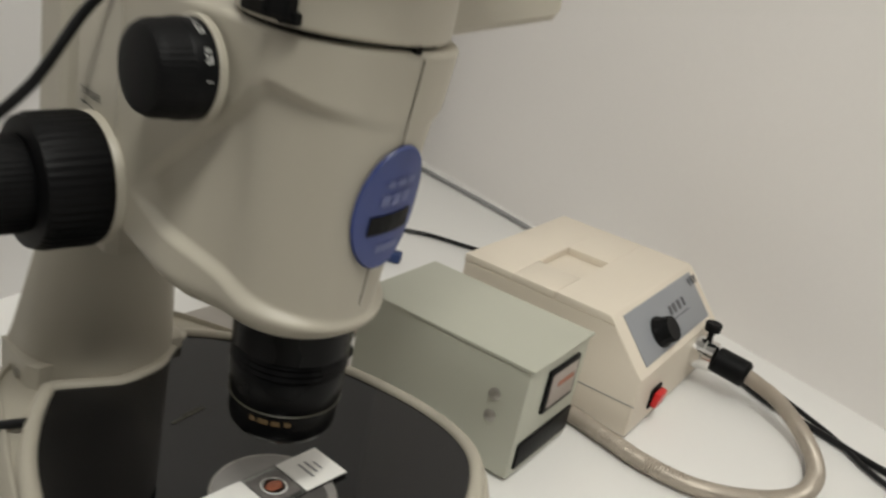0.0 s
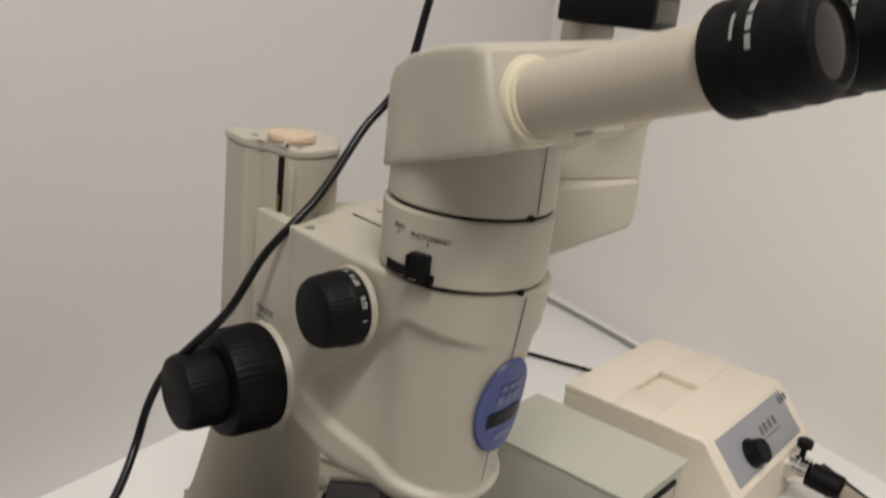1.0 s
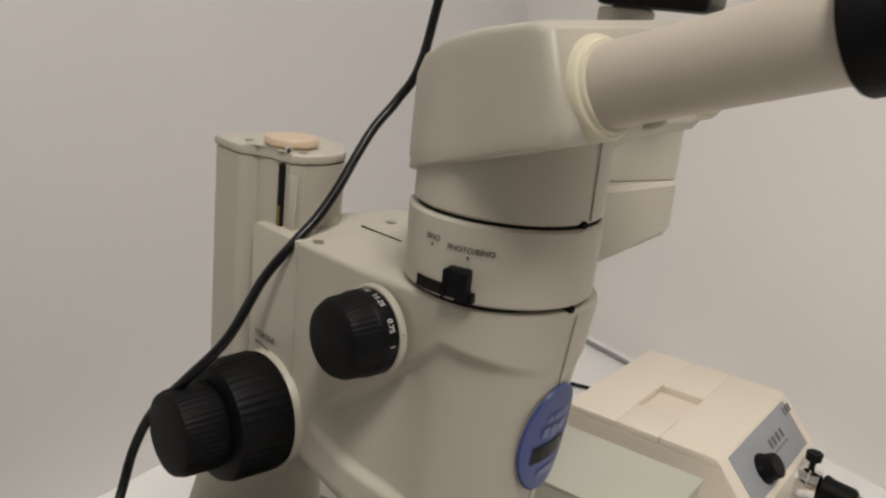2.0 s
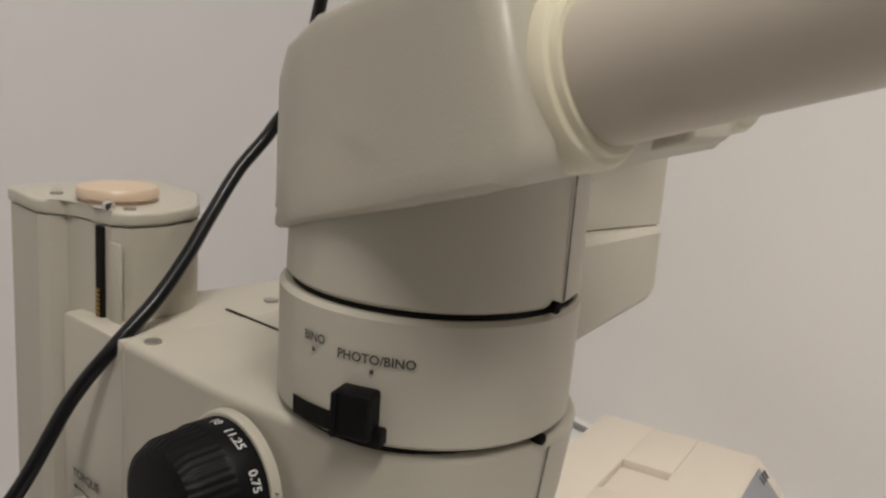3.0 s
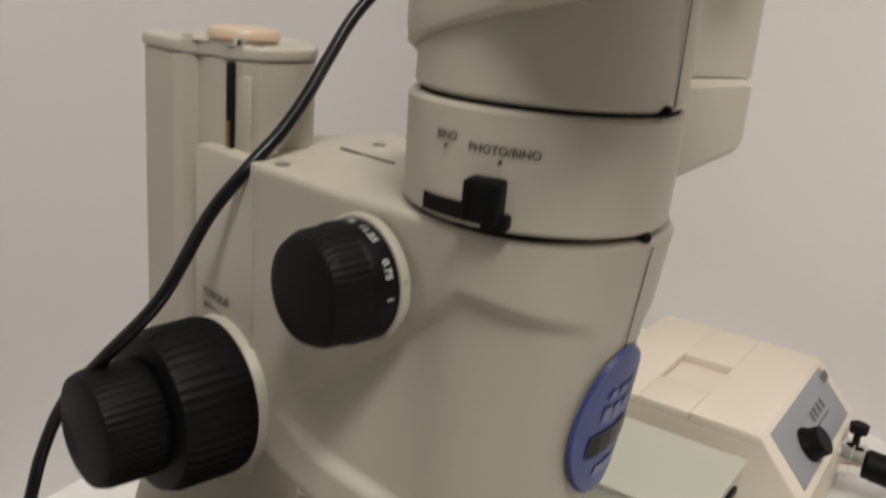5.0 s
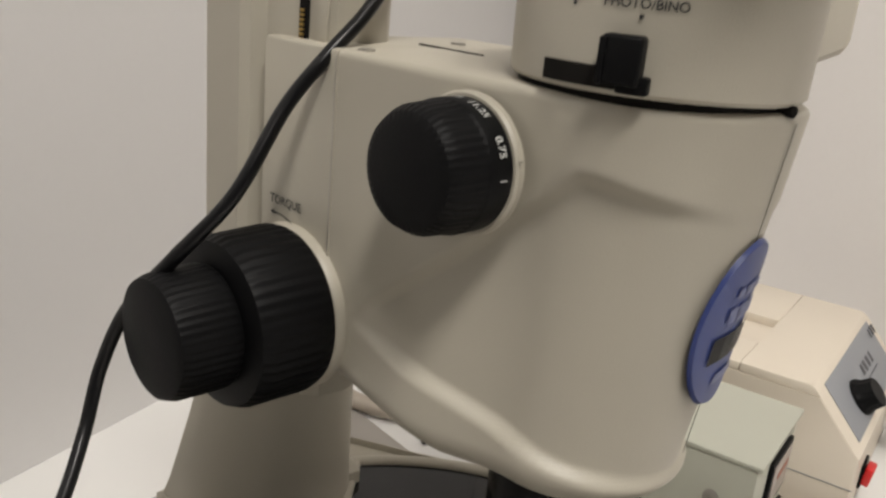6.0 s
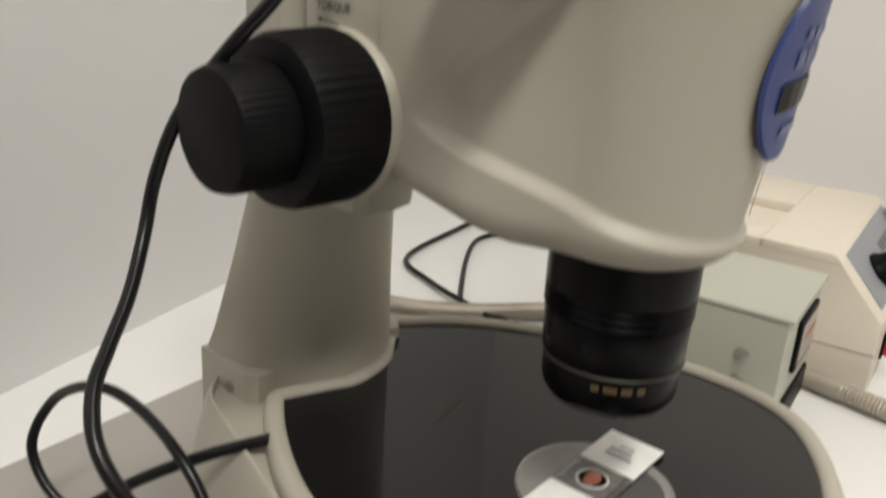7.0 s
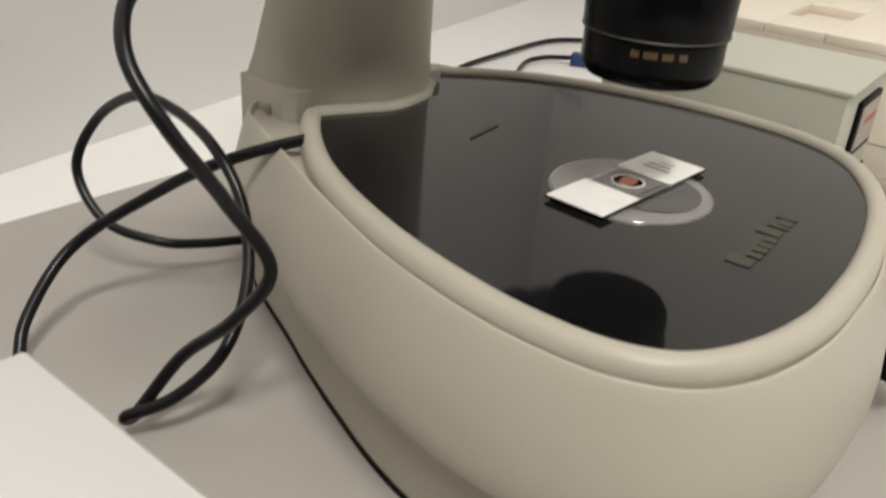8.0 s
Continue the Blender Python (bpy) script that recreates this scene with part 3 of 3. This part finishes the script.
for ty, tz in ((-0.0350, 0.0), (0.0260, 0.0065)):
    axis = pose(0.0770, ty - 0.003, 0.4215 + tz, 0, 90 - SLOPE, 0)
    mount = part("tube_flange", moved(lathe([(0.0178, 0.0), (0.0180, 0.004), (0.0180, 0.0065), (0.0172, 0.0080), (0.0160, 0.0084), (0.0156, 0.0100)], 56), axis), YELLOWED, head, "yellowed round tube flange")
    tb = part("eyepiece_tube", moved(lathe([(0.0142, 0.008), (0.0142, 0.088), (0.0134, 0.0885)], 56), axis), CREAM_TUBE, scope, "smooth cream eyepiece tube")
    eye = part("eyepiece", moved(lathe([(0.0150, 0.079), (0.0182, 0.0795), (0.0190, 0.081), (0.0190, 0.091), (0.0178, 0.0925), (0.0178, 0.094), (0.0183, 0.095), (0.0183, 0.104), (0.0176, 0.1075), (0.0178, 0.108), (0.0180, 0.112), (0.0176, 0.1155), (0.0160, 0.1190), (0.0132, 0.1203), (0.0128, 0.1183)], 64, (32, 0.0005, 2, 3)), axis @ EYE_FIT), BLACK, tb, "black rubber eyepiece")
    part("eye_lens", moved(lathe([(0.0126, 0.1180), (0.010, 0.1186), (0.005, 0.1190), (0.001, 0.1191)], 40), axis @ EYE_FIT), LENS, eye, "dark coated eyepiece lens")
    for arc0, z0, rects in ((0, 0.100, [(-0.006, 0, 0.0045, 0.0022), (0.0, 0, 0.005, 0.0022), (0.006, 0, 0.0045, 0.0022)]), (0, 0.0935, [(0.0, 0, 0.009, 0.0013)])):
        part("eyepiece_print", moved(wrapped(bars(rects), lambda x, y: Vector((0.0186 * math.cos(math.radians(-115) + x / 0.0186), 0.0186 * math.sin(math.radians(-115) + x / 0.0186), z0 + y))), axis @ EYE_FIT), GREY_CABLE, eye, "worn white print", 0)

# photo arm behind the head
arm = part("photo_arm", merged(loft([[(-0.030, y, zb), (0.0225, y, zb), (0.0245, y, zb + 0.003), (0.0245, y, 0.3670), (0.0225, y, 0.3695), (-0.030, y, 0.3700)] for y, zb in ((0.030, 0.3270), (0.1175, 0.3400), (0.1195, 0.3425))])), CREAM, scope, "cream stepped photo arm behind the head", 30)
part("arm_upper", prism([(0.0235, 0.1195), (0.0080, 0.030), (-0.020, 0.030), (-0.020, 0.1195)], 0.3701, 0.4290, "z", 0.0), CREAM, arm)
camera_box = part("photo_unit", moved(box(-0.024, 0.024, -0.021, 0.021, 0.0, 0.0175, 0.002, 2), pose(0.0330, 0.066, 0.4522, 0, 0, 20)), BLACK, scope, "black box unit on top of the photo arm")
part("unit_plate", moved(box(0.0238, 0.0246, -0.018, 0.018, 0.004, 0.0145, 0.0003), pose(0.0330, 0.066, 0.4522, 0, 0, 20)), OLIVE_INK, camera_box, "dull gold end plate")
part("unit_stem", moved(lathe([(0.005, 0.0), (0.005, 0.05), (0.007, 0.052), (0.007, 0.09)], 24), pose(0.020, 0.074, 0.4690)), ORANGE, camera_box, "orange-brown brass stem")
part("unit_base", box(0.006, 0.022, 0.055, 0.080, 0.4285, 0.4521, 0.002), CREAM, arm)

# objective
OBJ = pose(0.0046, 0.0032, 0.0025) @ Matrix.Diagonal((0.955, 0.955, 1, 1))
obj = part("objective", moved(lathe([(0.0280, 0.208), (0.0282, 0.188), (0.0282, 0.1845), (0.0272, 0.184), (0.0282, 0.1825), (0.0272, 0.181), (0.0282, 0.1795), (0.0272, 0.178), (0.0282, 0.1765), (0.0272, 0.175), (0.0276, 0.174), (0.0270, 0.158), (0.0268, 0.1575), (0.0262, 0.157), (0.0262, 0.1475), (0.0256, 0.1450), (0.0235, 0.1420), (0.0225, 0.1417)], 72), OBJ), BLACK_SATIN, scope, "black ribbed plan objective")
part("front_lens", moved(lathe([(0.0222, 0.1424), (0.012, 0.1419), (0.001, 0.1418)], 48), OBJ), LENS, obj, "dark front lens")
part("objective_line", moved(lathe([(0.02705, 0.1578), (0.0274, 0.1582), (0.02705, 0.1586)], 72), OBJ), OLIVE_INK, obj, "thin dull gold ring line")
part("objective_print", wrapped(bars([(-0.008, 0, 0.003, 0.0024), (-0.0025, 0, 0.005, 0.0024), (0.0035, 0, 0.004, 0.0024), (0.009, 0, 0.003, 0.0024)]), lambda x, y: OBJ @ Vector((0.0266 * math.cos(radians(-52) + x / 0.0266), 0.0266 * math.sin(radians(-52) + x / 0.0266), 0.1540 + y))), GOLD_INK, obj, "gold printed marks", 0)


# knobs, turned on an axis that points out of the near side
def knob_axis(x, y, z):
    return pose(x, y, z, 90, 0, 0)


FX, FZ = -0.0895, 0.2358
coarse = part("coarse_focus_knob", moved(lathe([(0.0270, 0.0), (0.0303, 0.001), (0.0312, 0.004), (0.0306, 0.025), (0.0290, 0.0290), (0.0250, 0.0300), (0.0195, 0.0302)], 192, (48, 0.0005, 2, 3)), knob_axis(FX, -0.0510, FZ)), BLACK, scope, "ribbed black coarse focus knob")
part("fine_focus_knob", moved(lathe([(0.0180, 0.0), (0.0212, 0.0008), (0.0220, 0.003), (0.0214, 0.019), (0.0202, 0.0222), (0.0180, 0.0232), (0.0020, 0.0233)], 192, (48, 0.0004, 2, 3)), knob_axis(FX, -0.0810, FZ)), BLACK, coarse, "ribbed black fine focus knob")
part("knob_collar", moved(lathe([(0.0308, 0.0), (0.0308, 0.0035), (0.0300, 0.0045)], 64), knob_axis(FX, -0.0470, FZ)), CREAM, coarse, "cream collar behind the knob")
coarse_far = part("coarse_focus_knob", moved(lathe([(0.0225, 0.0), (0.0262, 0.002), (0.0262, 0.024), (0.0195, 0.0258), (0.0205, 0.030), (0.0205, 0.046), (0.0180, 0.048)], 60), pose(FX, 0.046, FZ, -90, 0, 0)), BLACK, scope, "black focus knobs on the far side")
ZX, ZZ = -0.0108, 0.3063
zoom = part("zoom_knob", moved(lathe([(0.0190, 0.0), (0.0190, 0.0085), (0.0188, 0.0088), (0.0184, 0.0100), (0.0179, 0.0180), (0.0160, 0.0215), (0.0130, 0.0227), (0.0010, 0.0230)], 192, (48, 0.0003, 3, 4)), knob_axis(ZX, -0.0495, ZZ)), BLACK, scope, "black zoom knob with white dial figures")
part("zoom_collar", moved(lathe([(0.0206, 0.0), (0.0206, 0.0020), (0.0199, 0.0028)], 64), knob_axis(ZX, -0.0472, ZZ)), CREAM, zoom, "cream collar behind the zoom knob")


def on_dial(text, deg, size):
    def turned(x, y):
        a = math.radians(deg) - x / 0.0197
        return Vector((ZX + 0.0192 * math.cos(a), -0.0538 + y, ZZ + 0.0192 * math.sin(a)))
    return wrapped(lettering(text, size), turned)


for text, deg in (("0.75", 27), ("11.25", 66), ("10", 92), ("1", 0)):
    part("dial_figure", on_dial(text, deg, 0.0037), WHITE_INK, zoom, "white dial figure", 0)
part("index_mark", wrapped(bars([(0, 0, 0.0006, 0.0016)]), lambda x, y: Vector((ZX + 0.0213 * math.cos(math.radians(14)) + y * 0.8, -0.0494 + x, ZZ + 0.0213 * math.sin(math.radians(14))))), BLACK_INK, zoom, "", 0)
flat = lambda cx, cz: (lambda x, y: Vector((cx + x, -0.0484, cz + y)))
part("torque_print", wrapped(lettering("TORQUE", 0.0046), flat(-0.0955, 0.2730)), BLACK_INK, block, "black lettering", 0)
arrow = [(-0.0090, 0.0), (-0.0065, 0.0012), (-0.0065, 0.0004), (-0.002, 0.0003), (0.003, -0.0009), (0.008, -0.0030), (0.008, -0.0037), (0.003, -0.0016), (-0.002, -0.0004), (-0.0065, -0.0003), (-0.0065, -0.0011)]
bm = bmesh.new()
bm.faces.new([bm.verts.new((-0.0955 + x, -0.0484, 0.2680 + z)) for x, z in arrow])
part("torque_arrow", bm, BLACK_INK, block, "curved black arrow", 0)

# ---- things on the microscope's stage ----
SL = SCOPE @ pose(0.0015, 0.0084, PLATE + 0.00105, 0, 0, 94)
slide = empty("microscope_slide", SL, "glass microscope slide with white paper labels on the stage", "slide")
sg = part("slide_glass", box(-0.0375, 0.0375, -0.0128, 0.0128, 0.0, 0.0011, 0.0001, 1), SLIDE_GLASS, slide)
part("label", box(-0.0372, -0.0120, -0.0126, 0.0126, 0.00115, 0.0014, 0.00005, 1), PAPER, slide, "white paper label")
part("label", box(0.0100, 0.0372, -0.0126, 0.0126, 0.00115, 0.0014, 0.00005, 1), PAPER, slide, "white paper label with faint writing")
part("label_print", moved(bars([(0, 0.004, 0.012, 0.0016), (0.001, 0.0, 0.010, 0.0016), (0, -0.004, 0.007, 0.0012)]), pose(0.024, 0, 0.0016, 0, 0, 90)), GREY_CABLE, slide, "", 0)
part("cover_glass", box(-0.0110, 0.0090, -0.0100, 0.0100, 0.00115, 0.0013, 0.00005, 1), COVER, slide, "dark square under a cover glass")
part("specimen_ring", moved(lathe([(0.0058, 0.0), (0.0062, 0.0003), (0.0067, 0.0)], 40), pose(-0.001, 0.0, 0.0014)), PAPER, slide, "thin pale ring round the specimen")
part("specimen", moved(lathe([(0.0042, 0.0), (0.0038, 0.0006), (0.0015, 0.0010)], 24), pose(-0.001, 0.0, 0.00135) @ Matrix.Diagonal((1.2, 0.8, 1, 1))), SPECIMEN, slide, "small brown-red specimen")

# ---- cables by the microscope ----
def cable(name, pts, r, mat, label, category="cable", ridge=0.0, steps=10, n=12):
    return tagged(part(name, tube(pts, r, n, steps, ridge), mat, smooth=60), label, category)


cable("camera_cable", [(-0.0177, 0.1240, 0.8044), (-0.0524, 0.0656, 0.6234), (-0.0729, 0.0354, 0.4723), (-0.0784, 0.0248, 0.4156), (-0.0851, 0.0165, 0.3952), (-0.0882, 0.0030, 0.3800), (-0.0869, -0.0107, 0.3649), (-0.0828, -0.0247, 0.3525), (-0.0801, -0.0398, 0.3398), (-0.0814, -0.0537, 0.3277), (-0.0871, -0.0662, 0.3107), (-0.0899, -0.0842, 0.2832), (-0.1025, -0.0983, 0.2610), (-0.1220, -0.1029, 0.2383), (-0.1309, -0.1080, 0.2153), (-0.1281, -0.1163, 0.1955), (-0.1183, -0.1300, 0.1805), (-0.1076, -0.1455, 0.1707), (-0.0970, -0.1585, 0.1633), (-0.0835, -0.1662, 0.1520), (-0.0689, -0.1636, 0.1348), (-0.0596, -0.1517, 0.1116), (-0.0563, -0.1380, 0.0842), (-0.0714, -0.1432, 0.0597), (-0.0930, -0.1515, 0.0376), (-0.1026, -0.1667, 0.0143), (-0.1022, -0.1703, 0.0156), (-0.0914, -0.1561, 0.0228), (-0.0850, -0.1382, 0.0381), (-0.0969, -0.1172, 0.0560), (-0.1179, -0.1028, 0.0772), (-0.1404, -0.0999, 0.0951), (-0.1754, -0.0946, 0.1001), (-0.2029, -0.0964, 0.0992), (-0.2364, -0.0978, 0.0796), (-0.2430, -0.1079, 0.0547), (-0.2231, -0.1071, 0.0326), (-0.1999, -0.0920, 0.0248), (-0.1910, -0.0750, 0.0214), (-0.1841, -0.0555, 0.0193)], 0.0025, CABLE, "black camera cable hanging in loops down to the board")
cable("mains_cable", [(-0.1145, -0.0721, 0.0979), (-0.1221, -0.0783, 0.0950), (-0.1350, -0.0875, 0.0891), (-0.1510, -0.0991, 0.0800), (-0.1689, -0.1096, 0.0669), (-0.1885, -0.1300, 0.0485), (-0.1922, -0.1477, 0.0352), (-0.1816, -0.1695, 0.0195), (-0.1687, -0.1825, 0.0061), (-0.1524, -0.2092, 0.0060), (-0.1237, -0.2391, 0.0060)], 0.0027, CABLE, "black mains lead running round the base")

# white carton in front of the board
WB = pose(-0.1185, -0.1960, BOARD, 0, 0, 1)
carton = empty("carton", WB, "plain white carton lying beside the microscope", "box")
part("tray", box(0.001, 0.168, -0.159, -0.001, 0.0003, 0.030, 0.0012, 2), BOX_WHITE, carton)
part("lid", box(-0.0005, 0.1695, -0.1605, 0.0005, 0.014, 0.046, 0.0018, 3), BOX_WHITE, carton, "shallow white card lid")

# ---- light source ----
PS = pose(0.050, 0.352, 0, 0, 0, 3.0) @ Matrix.Diagonal((1, 1, 0.95, 1))
psu = empty("light_source", PS, "beige fibre optic light source with a sloped grey panel", "light source")
side = [(-0.185, 0.004), (0.0, 0.004), (0.0, 0.060), (-0.0325, 0.0980), (-0.185, 0.0980)]
PW = 0.198


def psu_body():
    secs = []
    for y, q in ((0.0, 0.97), (0.0008, 0.99), (0.0025, 1.0), (PW - 0.0025, 1.0), (PW - 0.0008, 0.99), (PW, 0.97)):
        secs.append([(-0.09 + (x + 0.09) * q, y, z) for x, z in side])
    return loft(secs)


pb = part("case", psu_body(), BEIGE, psu, "beige painted case", 25)
ramp_dir = Vector((-0.038, 0, 0.0445)).normalized()
slope_m = Matrix.Translation((-0.0005, 0, 0.0605)) @ Matrix(((ramp_dir.x, 0, 0.76, 0), (0, 1, 0, 0), (ramp_dir.z, 0, 0.649, 0), (0, 0, 0, 1)))
front_panel = part("front_panel", moved(box(0.006, 0.0545, 0.018, PW - 0.016, 0.0, 0.0010, 0.0003), slope_m), PANEL_GREY, psu, "grey printed control panel", 25)
for rect in ((0.046, 0.178, 0.008, 0.005), (0.046, 0.186, 0.008, 0.005), (0.046, 0.170, 0.008, 0.004), (0.034, 0.105, 0.009, 0.006), (0.034, 0.115, 0.009, 0.007), (0.034, 0.127, 0.009, 0.007), (0.034, 0.139, 0.009, 0.006), (0.025, 0.12, 0.0012, 0.05)):
    part("panel_mark", moved(bars([rect]), slope_m @ pose(0, 0, 0.0014)), GREY_INK, front_panel, "", 0)
knob = part("dimmer_knob", moved(lathe([(0.0175, 0.0), (0.0178, 0.003), (0.0150, 0.008), (0.0145, 0.017), (0.0135, 0.018)], 48, (12, 0.001, 2, 3)), slope_m @ pose(0.024, 0.066, 0.001) @ Matrix.Scale(0.82, 4)), BLACK, front_panel, "black dimmer knob")
part("front_lid", prism([(-0.0326, 0.0981), (-0.0385, 0.1045), (-0.0420, 0.1060), (-0.0920, 0.1060), (-0.0920, 0.0981)], 0.0005, PW - 0.0005, "y", 0.001), BEIGE, psu, "beige front lid")
# the rear lid has a square well sunk in it
part("rear_lid", merged(box(-0.185, -0.136, 0.0005, PW - 0.0005, 0.0981, 0.1058, 0.0008), box(-0.1359, -0.0926, 0.0005, 0.050, 0.0981, 0.1058, 0.0004), box(-0.1359, -0.0926, 0.112, PW - 0.0005, 0.0981, 0.1058, 0.0004)), BEIGE, psu, "beige rear lid with a square well")
part("case_joint", box(-0.183, 0.0006, -0.0004, 0.0, 0.0335, 0.0342, 0), GREY_CABLE, psu, "", 0)
sw = part("power_switch", box(0.0, 0.0022, 0.040, 0.062, 0.016, 0.036, 0.0006), BLACK, psu, "black switch frame")
part("rocker", moved(box(0.0, 0.0060, -0.0085, 0.0085, -0.0075, 0.0075, 0.001), pose(0.002, 0.051, 0.026, 0, 8, 0)), RED, sw, "red rocker")
sock = part("light_socket", moved(lathe([(0.017, 0.0), (0.017, 0.010), (0.0155, 0.011), (0.0155, 0.020), (0.012, 0.021)], 40), pose(0.0, 0.152, 0.038, 0, 90, 0)), CHROME, psu, "bright metal light guide socket")
part("clamp_screw", moved(lathe([(0.003, 0), (0.003, 0.012), (0.0075, 0.0125), (0.0080, 0.020), (0.007, 0.021)], 24), pose(0.010, 0.152, 0.052)), BLACK, sock, "black clamp screw")
for fx, fy in ((-0.17, 0.02), (-0.02, 0.02), (-0.17, PW - 0.02), (-0.02, PW - 0.02)):
    part("foot", moved(lathe([(0.009, 0.0002), (0.010, 0.0045)], 20), pose(fx, fy, 0)), BLACK, psu)

# light guide: bushing, then a corrugated metal hose that lies on the table
lg = empty("light_guide", PS, "tan corrugated metal light guide lying on the table", "light guide")
part("bushing", moved(lathe([(0.0110, 0.0), (0.0135, 0.001), (0.0135, 0.030), (0.0105, 0.033)], 32, (16, 0.0006, 1, 2)), pose(0.021, 0.152, 0.038, 0, 96, 0)), BLACK, lg, "black plug bushing")
hose = [(0.050, 0.152, 0.035), (0.085, 0.145, 0.027), (0.120, 0.120, 0.015), (0.140, 0.080, 0.0090), (0.138, 0.035, 0.0090), (0.115, 0.000, 0.0090), (0.075, -0.026, 0.0090), (0.030, -0.030, 0.0090), (-0.015, -0.020, 0.0090), (-0.065, -0.010, 0.0090), (-0.130, -0.008, 0.0090), (-0.190, -0.012, 0.0090), (-0.240, -0.035, 0.0090), (-0.290, -0.080, 0.0090), (-0.350, -0.110, 0.0090), (-0.420, -0.100, 0.0090)]
part("hose", tube(hose, 0.0078, 14, 34, 0.0011, 2), GOOSENECK, lg, "corrugated tan hose", 75)

# ---- small grey-green supply in front of it ----
GB = pose(0.017, 0.218, 0, 0, 0, 3.0) @ Matrix.Diagonal((1, 1, 1.06, 1))
sup = empty("supply_box", GB, "grey-green metal supply box with a small meter", "power supply")
part("case", box(-0.155, 0.0, 0.0, 0.098, 0.003, 0.090, 0.0018, 2), GREEN_GREY, sup, "grey-green painted case")
part("lid", box(-0.155, 0.0025, -0.0012, 0.0992, 0.0885, 0.0912, 0.0008, 2), GREEN_GREY, sup, "overlapping grey-green lid")
meter = part("meter", box(0.0, 0.0030, 0.030, 0.080, 0.046, 0.080, 0.0008), BLACK, sup, "black framed meter")
part("dial", box(0.0030, 0.0036, 0.034, 0.076, 0.050, 0.0765, 0.0002), METER_FACE, meter, "dull pinkish meter dial")
part("dial_band", box(0.0036, 0.0039, 0.045, 0.072, 0.064, 0.068, 0), SPECIMEN, meter, "faded red scale band", 0)
part("lower_panel", box(0.0, 0.0022, 0.006, 0.092, 0.010, 0.030, 0.0005), BLACK, sup, "black lower strip")
for sx, sz in ((-0.024, 0.062), (-0.024, 0.045)):
    part("case_screw", moved(lathe([(0.0048, 0.0), (0.0048, 0.0012), (0.0030, 0.0026), (0.001, 0.003)], 20), pose(sx, 0.0, sz, 90, 0, 0)), STEEL, sup, "domed steel screw")
for fx, fy in ((-0.140, 0.015), (-0.015, 0.015), (-0.140, 0.083), (-0.015, 0.083)):
    part("foot", moved(lathe([(0.006, 0.0002), (0.007, 0.0035)], 16), pose(fx, fy, 0)), BLACK, sup)

# ---- leads behind ----
plug_lead = empty("plug_lead", pose(0, 0, 0), "black lead with a moulded plug lying behind the base", "cable")
part("lead", tube([(-0.200, 0.600, 0.004), (-0.282, 0.573, 0.004), (-0.336, 0.553, 0.004), (-0.372, 0.510, 0.004), (-0.371, 0.420, 0.004), (-0.357, 0.325, 0.004), (-0.305, 0.292, 0.005), (-0.246, 0.268, 0.008), (-0.200, 0.252, 0.010)], 0.0026), CABLE, plug_lead, "", 60)
part("plug", moved(lathe([(0.0035, 0.0), (0.0050, 0.006), (0.0055, 0.022), (0.0085, 0.024), (0.0085, 0.040), (0.0060, 0.042)], 20), pose(-0.212, 0.2570, 0.0095, 0, 90, -17)), BLACK, plug_lead, "black moulded plug")
signal = empty("signal_lead", pose(0, 0, 0), "thin black lead with a blue connector", "cable")
part("lead", tube([(-0.308, 0.452, 0.008), (-0.333, 0.438, 0.005), (-0.336, 0.410, 0.004), (-0.312, 0.360, 0.004), (-0.275, 0.300, 0.004), (-0.245, 0.255, 0.004), (-0.230, 0.220, 0.004)], 0.0024), CABLE, signal, "", 60)
part("connector", moved(box(-0.010, 0.010, -0.007, 0.007, 0.0, 0.012, 0.0020, 3), pose(-0.302, 0.458, 0.0004, 0, 0, 25)), BLUE_PLUG, signal, "blue connector shell")
cable("grey_lead", [(-0.200, 0.690, 0.0045), (-0.300, 0.722, 0.0045), (-0.400, 0.748, 0.0045), (-0.500, 0.772, 0.0045), (-0.544, 0.784, 0.010), (-0.546, 0.786, 0.10), (-0.546, 0.786, 0.22), (-0.540, 0.786, 0.32), (-0.480, 0.780, 0.345)], 0.0032, GREY_CABLE, "grey lead along the wall and up its corner")
cable("black_lead", [(0.06, 0.565, 0.004), (0.115, 0.535, 0.004), (0.165, 0.523, 0.004), (0.232, 0.506, 0.004), (0.34, 0.49, 0.004), (0.50, 0.40, 0.004)], 0.0034, CABLE, "black lead lying along the wall")
cable("black_lead", [(0.05, 0.600, 0.004), (0.120, 0.560, 0.004), (0.180, 0.525, 0.004), (0.225, 0.490, 0.004), (0.32, 0.44, 0.004), (0.45, 0.33, 0.004)], 0.0026, CABLE, "thin black lead lying along the wall")
